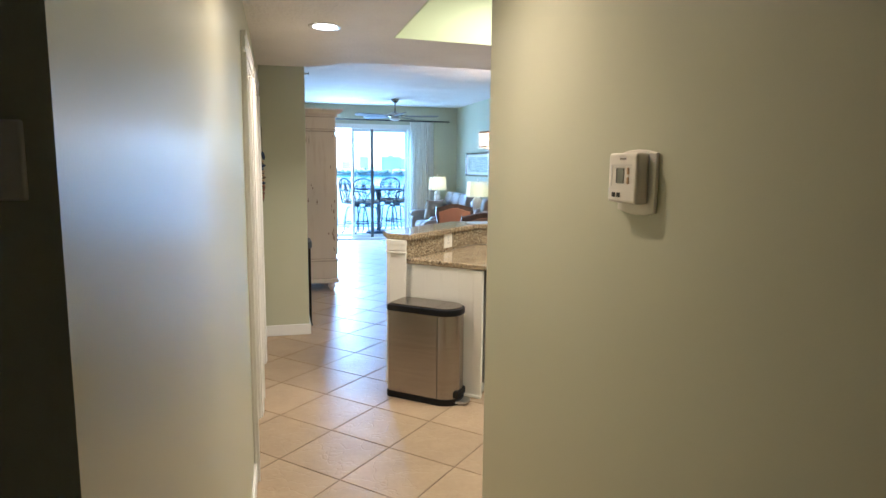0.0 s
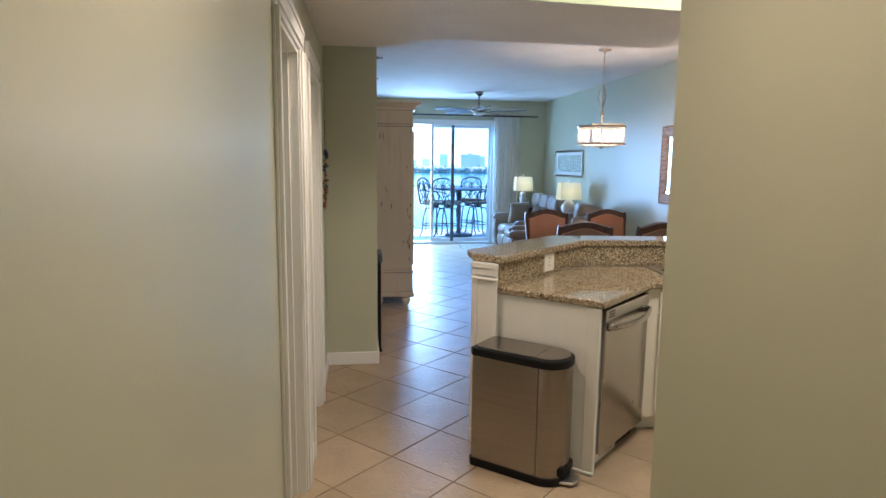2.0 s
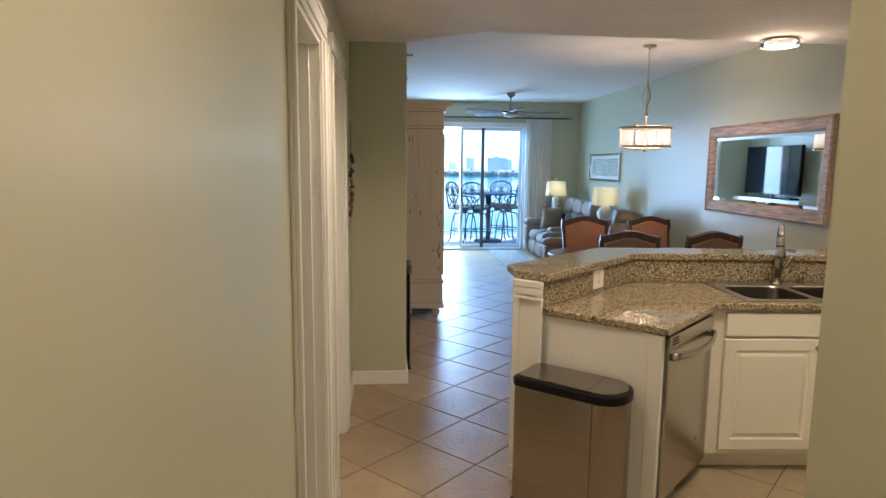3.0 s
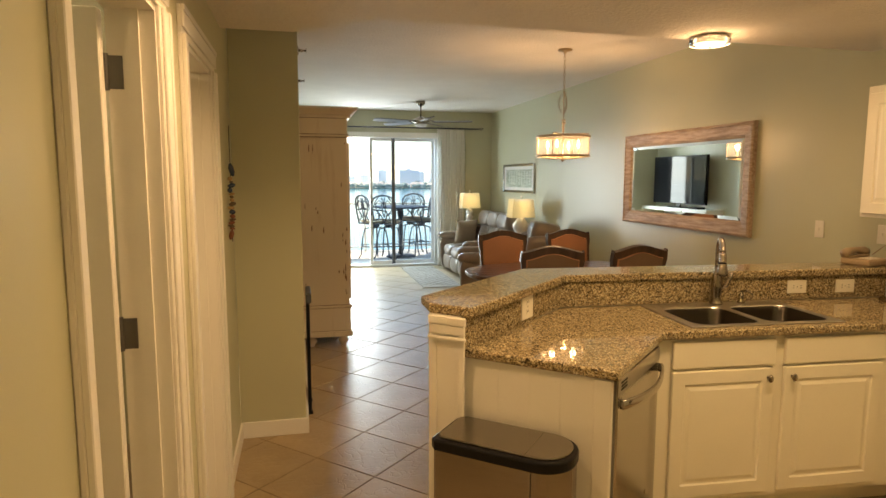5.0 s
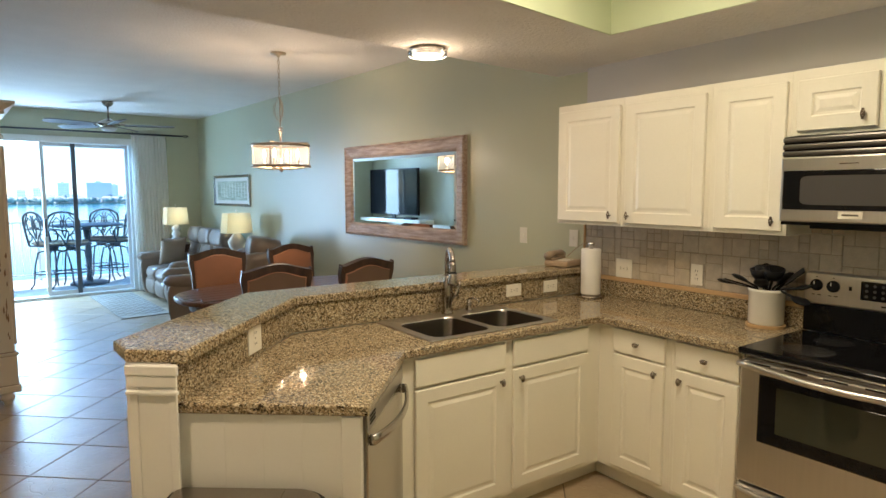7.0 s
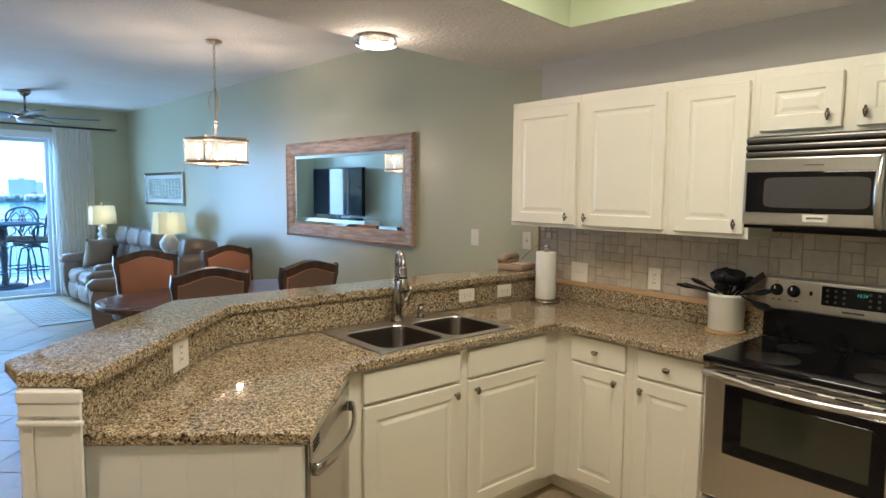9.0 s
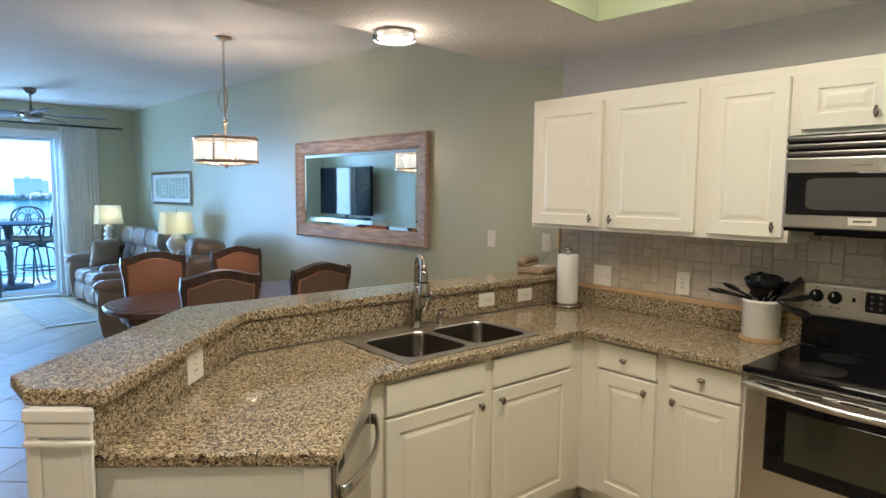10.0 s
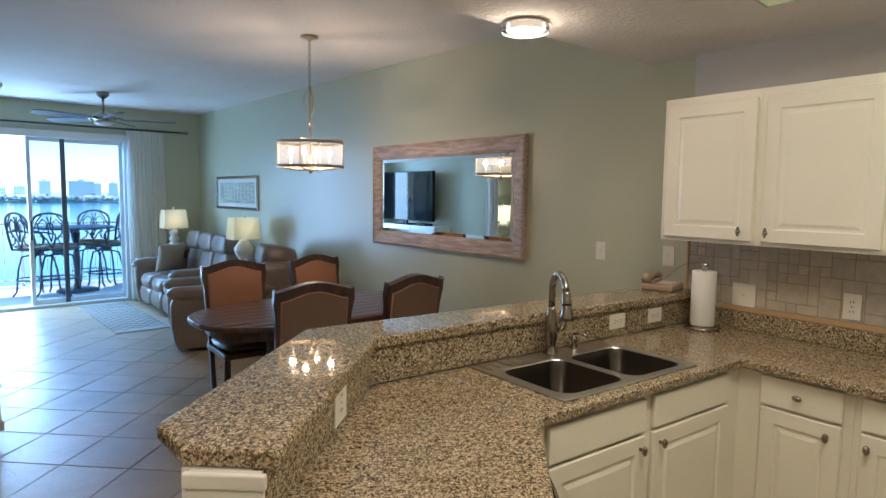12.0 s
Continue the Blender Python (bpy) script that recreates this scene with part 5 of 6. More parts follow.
part("hub", lathe([(0.004, 1.735), (0.012, 1.742), (0.02, 1.755), (0.014, 1.775), (0.008, 2.0)], 14), M_BRASS, pd, "", True)

# mirror
mi = thing("wall_mirror", "large mirror in a weathered reddish wood frame", "mirror", Matrix.Translation((XW, 1.24, 1.123)))
MW, MH, F = 1.917, 0.903, 0.125
prof = [(0.0, -0.001), (0.0, -0.036), (0.018, -0.044), (0.03, -0.036), (0.10, -0.026), (0.125, -0.012), (0.125, -0.001)]


def mitred(w, h, prof):
    """Four frame sides with mitred corners, in the yz plane, standing out towards -x."""
    out = []
    for k in range(4):
        bm = bmesh.new()
        a = []
        for d, x in prof:
            q = [(d, d), (w - d, d), (w - d, h - d), (d, h - d)]
            a.append((bm.verts.new((x, q[k][0], q[k][1])), bm.verts.new((x, q[(k + 1) % 4][0], q[(k + 1) % 4][1]))))
        for (p0, p1), (q0, q1) in zip(a, a[1:]):
            bm.faces.new((p0, p1, q1, q0))
        bm.faces.new([p[0] for p in a])
        bm.faces.new([p[1] for p in a][::-1])
        out.append(bm)
    return out


for bm in mitred(MW, MH, prof):
    part("frame_side", bm, M_FRAMEW, mi)
gm = bmesh.new()
rows = [[(F, F), (MW - F, F), (MW - F, MH - F), (F, MH - F)], [(F + 0.028, F + 0.028), (MW - F - 0.028, F + 0.028), (MW - F - 0.028, MH - F - 0.028), (F + 0.028, MH - F - 0.028)]]
q = [[gm.verts.new((-0.010 if i == 0 else -0.0135, y, z)) for y, z in r] for i, r in enumerate(rows)]
for k in range(4):
    gm.faces.new((q[0][k], q[0][(k + 1) % 4], q[1][(k + 1) % 4], q[1][k]))
gm.faces.new(q[1])
part("mirror_glass", gm, M_MIRROR, mi, "bevelled mirror glass")

# picture
pc = thing("framed_picture", "framed landscape print of green fields behind glass", "picture", Matrix.Translation((XW, 5.79, 1.352)))
for bm in mitred(1.41, 0.45, [(0, -0.001), (0, -0.03), (0.012, -0.034), (0.035, -0.02), (0.035, -0.001)]):
    part("frame_side", bm, M_STEEL, pc)
part("mat_board", boxes((-0.008, -0.002, 0.03, 1.38, 0.03, 0.42)), M_CERA, pc)
part("print", boxes((-0.0105, -0.0085, 0.12, 1.29, 0.085, 0.365)), M_ART, pc)
for i in range(9):
    part("post", boxes((-0.0118, -0.0108, 0.2 + i * 0.115, 0.21 + i * 0.115, 0.12 + 0.012 * (i % 3), 0.34)), M_CERA, pc)

# ---- living room ----


def ceiling_fan(m):
    t = thing("ceiling_fan", "brushed nickel ceiling fan with five grey blades", "ceiling fan", m)
    part("canopy", lathe([(0.07, -0.001), (0.068, -0.03), (0.045, -0.06), (0.015, -0.075)], 24), M_NICKEL, t, "", True)
    part("downrod", tube([(0, 0, -0.07), (0, 0, -0.24)], 0.012, 12), M_NICKEL, t, "", True)
    part("motor", lathe([(0.02, -0.22), (0.06, -0.245), (0.115, -0.27), (0.125, -0.30), (0.10, -0.33), (0.085, -0.345)], 28), M_NICKEL, t, "", True)
    part("light_cap", lathe([(0.09, -0.3455), (0.10, -0.36), (0.07, -0.385), (0.02, -0.392)], 24), M_ALU, t, "", True)
    for k in range(5):
        rot = pose(0, 0, -0.31, 0, 0, 72 * k + 54)
        arm = part("blade_arm", tube([(0.10, 0, 0.0), (0.16, 0.015, 0.018), (0.21, 0.01, 0.004)], [0.014, 0.012, 0.014], 8), M_NICKEL, t, "", True)
        arm.matrix_basis = rot
        bl = part("blade", prism([(0.19, -0.05), (0.25, -0.066), (0.70, -0.074), (0.79, -0.05), (0.80, 0.04), (0.72, 0.07), (0.25, 0.06), (0.19, 0.045)], -0.006, 0.006, 0.002, 1), M_FANB, t)
        bl.matrix_basis = rot @ pose(0, 0, 0, 13)
    return t


M_FANB = mat("fan_blade", (0.17, 0.17, 0.18), 0.4, 0.3)
ceiling_fan(Matrix.Translation((-1.563, 6.58, ZC)))


def table_lamp(m, w, label, stacked):
    t = thing("table_lamp", label, "lamp", m, "table lamps")
    base = [(0.085, 0), (0.085, 0.02), (0.03, 0.03)]
    for k in range(3):
        base += [(0.05, 0.04 + k * 0.085), (0.085 - 0.008 * k, 0.075 + k * 0.085), (0.045, 0.118 + k * 0.085)]
    part("base", lathe(base + [(0.02, 0.30), (0.02, 0.33)] if stacked else [(0.08, 0), (0.08, 0.02), (0.05, 0.04), (0.11, 0.14), (0.12, 0.2), (0.06, 0.29), (0.02, 0.33)], 24), M_CERA, t, "white ceramic base", True)
    bm = bmesh.new()
    a, b = w / 2, w / 2 * 0.86
    z0, z1 = 0.31, 0.575
    c = 0.10 if stacked else 0.62
    q = [[bm.verts.new((sx * r, sy * r * 0.72, z)) for sx, sy in ((-1, -1), (1, -1), (1, 1), (-1, 1))] for r, z in ((a, z0), (b, z1))]
    for k in range(4):
        bm.faces.new((q[0][k], q[0][(k + 1) % 4], q[1][(k + 1) % 4], q[1][k]))
    part("shade", bm, M_SHADE, t, "cream rectangular linen shade")
    part("harp", tube([(0, 0, 0.33), (0.05, 0, 0.42), (0.05, 0, 0.54), (0, 0, 0.60)], 0.003, 6), M_NICKEL, t)
    part("finial", lathe([(0.004, 0.585), (0.012, 0.60), (0.012, 0.612), (0.003, 0.625)], 12), M_CERA, t, "", True)
    return t


def end_table(m, h, label):
    t = thing("end_table", label, "table", m, "end tables")
    part("top", boxes((-0.24, 0.24, -0.26, 0.26, h - 0.03, h), bevel=0.006, seg=2), M_DARKW, t)
    part("apron", boxes((-0.21, 0.21, -0.23, 0.23, h - 0.12, h - 0.0305)), M_DARKW, t)
    for x in (-0.19, 0.19):
        for y in (-0.21, 0.21):
            part("leg", boxes((x - 0.02, x + 0.02, y - 0.02, y + 0.02, 0, h - 0.1205), bevel=0.003, seg=1), M_DARKW, t)


end_table(Matrix.Translation((-0.36, 7.66, 0)), 0.745, "dark wood end table in the corner")
end_table(Matrix.Translation((-0.27, 5.55, 0)) @ pose(0, 0, 0, 0, 0, 90) @ Matrix.Diagonal((0.8, 0.9, 1, 1)), 0.705, "dark wood end table between sofa and recliner")
table_lamp(Matrix.Translation((-0.50, 7.55, 0.746)), 0.335, "lit lamp of stacked white stones with cream shade", True)
table_lamp(Matrix.Translation((-0.29, 5.55, 0.706)), 0.35, "lit white ceramic lamp with cream rectangular shade", False)


def sofa(name, m, seats, label, category, dp=1.0, sw=0.62):
    """Padded recliner seating along local x, front towards -y."""
    t = thing(name, label, category, m)
    aw = 0.17
    w = sw * seats
    part("base", boxes((0, w, 0.08, 0.90 * dp, 0.06, 0.30), bevel=0.03, seg=3), M_TAUPE, t)
    for s in range(seats):
        x0, x1 = s * sw + 0.005, (s + 1) * sw - 0.005
        part("seat", cushion(x0, x1, 0.0, 0.66 * dp, 0.26, 0.47, 0.03), M_TAUPE, t, "", True)
        part("footrest", cushion(x0, x1, 0.005, 0.12, 0.06, 0.30, 0.02), M_TAUPE, t, "", True)
        b = part("backrest", cushion(x0, x1, 0.0, 0.26 * dp, 0.0, 0.50, 0.04), M_TAUPE, t, "", True)
        b.matrix_basis = pose(0, 0.60 * dp, 0.40, -12)
        h = part("head_pillow", cushion(x0, x1, 0.0, 0.27 * dp, 0.0, 0.24, 0.10), M_TAUPE, t, "", True)
        h.matrix_basis = pose(0, 0.63 * dp, 0.80, -10)
        for z in (0.12, 0.26, 0.38):
            part("seam", tube([(x0 + 0.03, 0, 0), (x1 - 0.03, 0, 0)], 0.006, 5), M_TAUPE, t).matrix_basis = pose(0, 0.605 * dp, 0.40, -12) @ Matrix.Translation((0, -0.008, z))
    for x0, x1 in ((-aw, -0.005), (w + 0.005, w + aw)):
        side = [(0.03, 0.035), (0.0, 0.10), (-0.03, 0.26), (-0.035, 0.46), (-0.01, 0.545), (0.90 * dp, 0.565), (0.91 * dp, 0.10), (0.88 * dp, 0.035)]
        bm = prism(side, x0, x1, 0.028, 4)
        bmesh.ops.transform(bm, matrix=Matrix(((0, 0, 1, 0), (1, 0, 0, 0), (0, 1, 0, 0), (0, 0, 0, 1))), verts=bm.verts)
        part("arm", bm, M_TAUPE, t, "", True)
        part("arm_pad", cushion(x0 - 0.02, x1 + 0.02, -0.055, 0.74 * dp, 0.515, 0.655, 0.03), M_TAUPE, t, "", True)
        if seats == 1:
            part("arm_wing", cushion(x0, x1, 0.58 * dp, 0.90 * dp, 0.45, 0.86, 0.04), M_TAUPE, t, "", True)
    for x in (0.0, w):
        for y in (0.15, 0.8):
            part("foot", boxes((x - 0.03, x + 0.03, y - 0.03, y + 0.03, 0, 0.0595)), M_BLACK, t)
    return t


sofa("sofa", Matrix.Translation((-1.02, 7.45, 0)) @ pose(0, 0, 0, 0, 0, -90), 3, "taupe leather reclining sofa with puffy head pillows", "sofa", 1.0, 0.50)
sofa("recliner", Matrix.Translation((-1.29, 5.11, 0)) @ pose(0, 0, 0, 0, 0, -104), 1, "taupe leather recliner armchair", "armchair", 1.36, 0.52)
bm = bmesh.new()
for side in (-1, 1):
    grid = [[bm.verts.new((0.22 * u * (1 - 0.10 * (1 - v * v)), side * 0.085 * ((1 - u ** 4) * (1 - v ** 4)) ** 0.6, 0.21 * v * (1 - 0.10 * (1 - u * u)))) for u in [i / 7 - 1 for i in range(15)]] for v in [i / 7 - 1 for i in range(15)]]
    for j in range(14):
        for i in range(14):
            bm.faces.new((grid[j][i], grid[j][i + 1], grid[j + 1][i + 1], grid[j + 1][i]))
bmesh.ops.remove_doubles(bm, verts=bm.verts, dist=0.0005)
solid("throw_pillow", bm, M_PILLOW, "beige cloth throw pillow leaning on the sofa arm", "pillow", Matrix.Translation((-0.66, 7.20, 0.675)) @ pose(0, 0, 0, 14, 0, 22), smooth=True)

# rug
rg2 = thing("rug", "flat woven beige rug with a trellis pattern", "rug", Matrix.Translation((-1.41, 6.78, 0)))
part("field", boxes((-0.29, 0.29, -1.07, 1.07, 0.004, 0.011), bevel=0.002, seg=1), M_RUG, rg2)
bm = bmesh.new()
for i in range(-3, 19):
    for s in (-1, 1):
        for j in range(4):
            x0 = -0.29 + j * 0.145
            y0 = -1.07 + i * 0.145 + (j * 0.145 if s > 0 else (3 - j) * 0.145)
            y1 = y0 + (0.145 if s > 0 else -0.145)
            if -1.06 <= min(y0, y1) and max(y0, y1) <= 1.06:
                slab(bm, [(x0, y0 - 0.012), (x0 + 0.145, y1 - 0.012), (x0 + 0.145, y1 + 0.012), (x0, y0 + 0.012)], 0.0111, 0.0125)
part("trellis", bm, M_RUGD, rg2, "darker trellis lines")

# television, media shelf and bedroom lamp, seen in the mirror
tv = thing("television", "large flat television standing on a white console", "television", Matrix.Translation((XL + 0.19, 6.95, 1.06)))
part("screen", boxes((0.022, 0.026, -0.76, 0.76, 0.085, 0.905)), M_SCREEN, tv)
part("bezel", boxes((-0.03, 0.0215, -0.775, 0.775, 0.07, 0.92), bevel=0.006, seg=1), M_BLACK, tv)
part("stand", boxes((-0.10, 0.10, -0.20, 0.20, 0.0, 0.015), (-0.02, 0.01, -0.05, 0.05, 0.0151, 0.0695), bevel=0.004, seg=1), M_BLACK, tv)
co = thing("media_console", "white painted floating media console with drawers", "console", Matrix.Translation((XL + 0.002, 6.94, 0)))
part("body", boxes((0, 0.33, -0.97, 0.97, 0.90, 1.058), bevel=0.005, seg=1), M_TRIM, co)
for i in range(3):
    part("drawer_front", boxes((0.3305, 0.345, -0.96 + i * 0.645, -0.33 + i * 0.645, 0.915, 1.03), bevel=0.004, seg=1), M_TRIM, co)
solid("cable_box", boxes((0, 0.16, -0.12, 0.12, 0, 0.035), bevel=0.004, seg=1), M_BLACK, "small black cable box on the console", "cable box", Matrix.Translation((XL + 0.16, 6.35, 1.0585)))
cn2 = thing("chest", "white chest beyond the bedroom doorway", "chest", Matrix.Translation((-4.5, 5.75, 0)))
part("body", boxes((-0.35, 0.35, -0.22, 0.22, 0, 0.80), bevel=0.006, seg=1), M_TRIM, cn2)
part("top", boxes((-0.37, 0.37, -0.24, 0.24, 0.8005, 0.83), bevel=0.006, seg=1), M_TRIM, cn2)

table_lamp(Matrix.Translation((-4.45, 5.75, 0.8305)), 0.40, "lit white lamp on the bedroom chest", False)

# curtain and rod
rd = thing("curtain_rod", "black iron curtain rod with cage finials", "curtain rod", Matrix.Translation((0, 7.87, 2.453)))
part("rod", tube([(-3.2, 0, 0), (-0.26, 0, 0)], 0.013, 10), M_IRON, rd, "", True)
for x0, s in ((-0.26, 1), (-3.2, -1)):
    bm = bmesh.new()
    for k in range(5):
        tube([(x0 + s * 0.1 * i / 8, 0.022 * math.sin(math.pi * i / 8) * math.cos(k * 1.257 + i * 0.25), 0.022 * math.sin(math.pi * i / 8) * math.sin(k * 1.257 + i * 0.25)) for i in range(9)], 0.003, 5, bm)
    part("finial", bm, M_IRON, rd)
for x in (-0.62, -2.95):
    part("bracket", tube([(x, 0.088, 0.0), (x, 0.0, -0.006)], 0.007, 8), M_IRON, rd)


def curtain(m, w0, w1, seed):
    """A pleated hanging, w0 wide at the top and w1 at the floor."""
    bm = bmesh.new()
    random.seed(seed)
    nx, nz = 90, 24
    ph = [random.uniform(0, 6.28) for _ in range(6)]
    grid = []
    for j in range(nz + 1):
        v = j / nz
        w = w0 + (w1 - w0) * v ** 1.5 + 0.03 * math.sin(3 * v)
        row = []
        for i in range(nx + 1):
            u = i / nx
            d = 0.035 * math.sin(u * 2 * math.pi * 11 + 0.6 * math.sin(3 * v + ph[0]) + ph[1]) * (0.7 + 0.4 * math.sin(5 * u + ph[2])) + 0.012 * math.sin(u * 47 + 4 * v)
            row.append(bm.verts.new((w * (u - 0.5), d, 2.42 - 2.40 * v)))
        grid.append(row)
    for j in range(nz):
        for i in range(nx):
            bm.faces.new((grid[j][i], grid[j][i + 1], grid[j + 1][i + 1], grid[j + 1][i]))
    t = thing("curtain", "white sheer curtain gathered on the rod", "curtain", m, "curtains")
    part("cloth", bm, M_CURT, t, "", True)
    part("heading", boxes((-w0 / 2, w0 / 2, -0.012, 0.012, 2.42, 2.435), bevel=0.003, seg=1), M_CURT, t)
    for k in range(8):
        x = -w0 / 2 + w0 * (k + 0.5) / 8
        part("ring", tube([(x, 0.022 * math.cos(a), 2.453 + 0.022 * math.sin(a)) for a in [2 * math.pi * i / 12 for i in range(12)]], 0.0025, 5, None, True), M_IRON, t)


curtain(Matrix.Translation((-0.77, 7.87, 0)), 0.50, 0.46, 3)

# ---- sliding door ----
sl = tagged(thing("window_1", "white aluminium sliding glass door, partly open", "sliding door"), kind="structure")
sl.matrix_basis = Matrix.Translation((0, YB, 0))
part("frame_side", boxes((-1.045, -0.99, -0.012, 0.16, 0, 2.33), bevel=0.003, seg=1), M_ALU, sl)
part("frame_side", boxes((-2.72, -2.665, -0.012, 0.16, 0, 2.33), bevel=0.003, seg=1), M_ALU, sl)
part("frame_head", boxes((-2.665, -1.045, -0.012, 0.16, 2.275, 2.33), bevel=0.003, seg=1), M_ALU, sl)
part("sill_track", boxes((-2.665, -1.045, -0.03, 0.16, 0.0, 0.045), bevel=0.004, seg=1), M_ALU, sl)
part("head_casing", boxes((-2.78, -0.93, -0.024, -0.0125, 2.28, 2.375), bevel=0.003, seg=1), M_TRIM, sl)
part("side_casing", boxes((-0.992, -0.93, -0.024, -0.0125, 0, 2.279), bevel=0.003, seg=1), M_TRIM, sl)
part("side_casing", boxes((-2.78, -2.718, -0.024, -0.0125, 0, 2.279), bevel=0.003, seg=1), M_TRIM, sl)


def sash(x0, x1, y, left, right, mats, rail):
    p = part("sash", boxes((x0 + left, x1 - right, y, y + 0.03, 0.046, 0.11), (x0 + left, x1 - right, y, y + 0.03, 2.225, 2.274)), rail, sl)
    part("stile", boxes((x0, x0 + left, y, y + 0.03, 0.046, 2.274), bevel=0.002, seg=1), mats[0], p)
    part("stile", boxes((x1 - right, x1, y, y + 0.03, 0.046, 2.274), bevel=0.002, seg=1), mats[1], p)
    g = part("pane", boxes((x0 + left, x1 - right, y + 0.012, y + 0.018, 0.11, 2.225)), M_PANE, p)
    g.visible_shadow = False
    return p


sash(-1.805, -1.046, 0.06, 0.055, 0.045, (M_DALU, M_ALU), M_ALU)
s2 = sash(-2.205, -1.805, 0.012, 0.05, 0.012, (M_ALU, M_DALU), M_ALU)
part("pull_handle", boxes((-2.195, -2.165, -0.025, 0.0118, 0.92, 1.18), bevel=0.006, seg=2), M_DALU, s2)

# ---- balcony ----
solid("balcony_floor", boxes((-5.5, 1.5, YB + 0.2, 10.7, -0.20, -0.02)), M_CONC, "pale tiled balcony floor", "floor", kind="structure")
solid("balcony_ceiling", boxes((-5.5, 1.5, YB + 0.2, 10.2, ZC, ZC + 0.2)), M_CEIL, "white balcony ceiling slab", "ceiling", kind="structure")
ra = thing("balcony_railing", "white metal balcony railing with slim balusters", "railing", Matrix.Translation((0, 10.55, -0.02)))
part("top_rail", boxes((-5.5, 1.5, -0.03, 0.03, 1.02, 1.06), bevel=0.006, seg=2), M_ALU, ra)
part("bottom_rail", boxes((-5.5, 1.5, -0.02, 0.02, 0.08, 0.11)), M_ALU, ra)
for i in range(57):
    part("baluster", boxes((-5.4 + 0.12 * i, -5.385 + 0.12 * i, -0.008, 0.008, 0.1105, 1.0195)), M_ALU, ra)
for i in range(5):
    part("post", boxes((-5.45 + 1.7 * i, -5.40 + 1.7 * i, -0.025, 0.025, 0, 1.0195)), M_ALU, ra)

bt = thing("patio_table", "black cast iron bar table on the balcony", "table", Matrix.Translation((-1.42, 9.45, -0.02)))
part("top", lathe([(0.02, 1.00), (0.52, 1.00), (0.55, 1.01), (0.55, 1.03), (0.53, 1.035), (0.02, 1.035)], 36), M_PATIO, bt, "", True)
part("column", lathe([(0.05, 0.06), (0.04, 0.3), (0.055, 0.5), (0.04, 0.7), (0.06, 0.999)], 14), M_PATIO, bt, "", True)
part("base", lathe([(0.30, 0.0), (0.30, 0.03), (0.26, 0.05), (0.05, 0.06)], 28), M_PATIO, bt, "", True)


def patio_chair():
    c = thing("patio_chair", "black cast iron swivel bar chair with scrolled back", "chair", None, "balcony chairs")
    part("seat_ring", boxes((-0.24, 0.24, -0.02, 0.44, 0.70, 0.725), bevel=0.01, seg=2), M_PATIO, c)
    part("cushion", cushion(-0.235, 0.235, -0.01, 0.44, 0.726, 0.79, 0.03), M_PILLOW, c, "grey-beige seat cushion", True)
    part("swivel", lathe([(0.07, 0.62), (0.09, 0.66), (0.09, 0.699)], 16, (0, 0.21, 0)), M_PATIO, c)
    for k in range(4):
        a = radians(45 + 90 * k)
        cx, cy = math.cos(a), math.sin(a)
        part("leg", tube([(0.05 * cx, 0.21 + 0.05 * cy, 0.64), (0.20 * cx, 0.21 + 0.20 * cy, 0.60), (0.25 * cx, 0.21 + 0.25 * cy, 0.40), (0.28 * cx, 0.21 + 0.28 * cy, 0.08), (0.33 * cx, 0.21 + 0.33 * cy, 0.012)], 0.014, 8), M_PATIO, c, "", True)
    part("foot_ring", tube([(0.275 * math.cos(a), 0.21 + 0.275 * math.sin(a), 0.27) for a in [2 * math.pi * i / 24 for i in range(24)]], 0.011, 8, None, True), M_PATIO, c, "", True)
    lean = pose(0, -0.02, 0.72, 9)
    outline = [(-0.21, 0, 0.0), (-0.235, 0, 0.22), (-0.235, 0, 0.40)] + [(0.225 * math.cos(radians(a)), 0, 0.42 + 0.13 * math.sin(radians(a))) for a in range(165, 14, -15)] + [(0.235, 0, 0.40), (0.235, 0, 0.22), (0.21, 0, 0.0)]
    part("back_frame", tube(outline, 0.018, 8), M_PATIO, c, "", True).matrix_basis = lean
    for s in (-1, 1):
        for pts in ([(0, 0, 0.02), (s * 0.06, 0, 0.15), (s * 0.15, 0, 0.25), (s * 0.16, 0, 0.38), (s * 0.09, 0, 0.46), (s * 0.03, 0, 0.40), (s * 0.05, 0, 0.30), (s * 0.10, 0, 0.30)],
                    [(s * 0.20, 0, 0.05), (s * 0.11, 0, 0.10), (s * 0.09, 0, 0.18), (s * 0.15, 0, 0.20)],
                    [(0, 0, 0.12), (s * 0.035, 0, 0.25), (0, 0, 0.36), (s * 0.03, 0, 0.50)], [(s * 0.22, 0, 0.30), (s * 0.17, 0, 0.42), (s * 0.10, 0, 0.52)]):
            part("scroll", tube(pts, 0.0115, 6), M_PATIO, c, "", True).matrix_basis = lean
        part("arm", tube([(s * 0.235, -0.04, 0.98), (s * 0.27, 0.12, 0.985), (s * 0.27, 0.30, 0.95), (s * 0.25, 0.33, 0.90), (s * 0.235, 0.28, 0.73)], 0.013, 8), M_PATIO, c, "", True)
    return c


pch = patio_chair()
pch.matrix_basis = pose(-2.16, 9.10, -0.02, 0, 0, -62)
copy_thing(pch, pose(-1.80, 9.00, -0.02, 0, 0, -28))
copy_thing(pch, pose(-1.05, 10.12, -0.02, 0, 0, 158))
copy_thing(pch, pose(-0.78, 9.55, -0.02, 0, 0, 100))

# ---- distance ----
solid("water", boxes((-2500, 2500, 14, 4000, -13.9, -13.4)), M_WATER, "turquoise bay water below the balcony", "water", kind="structure")
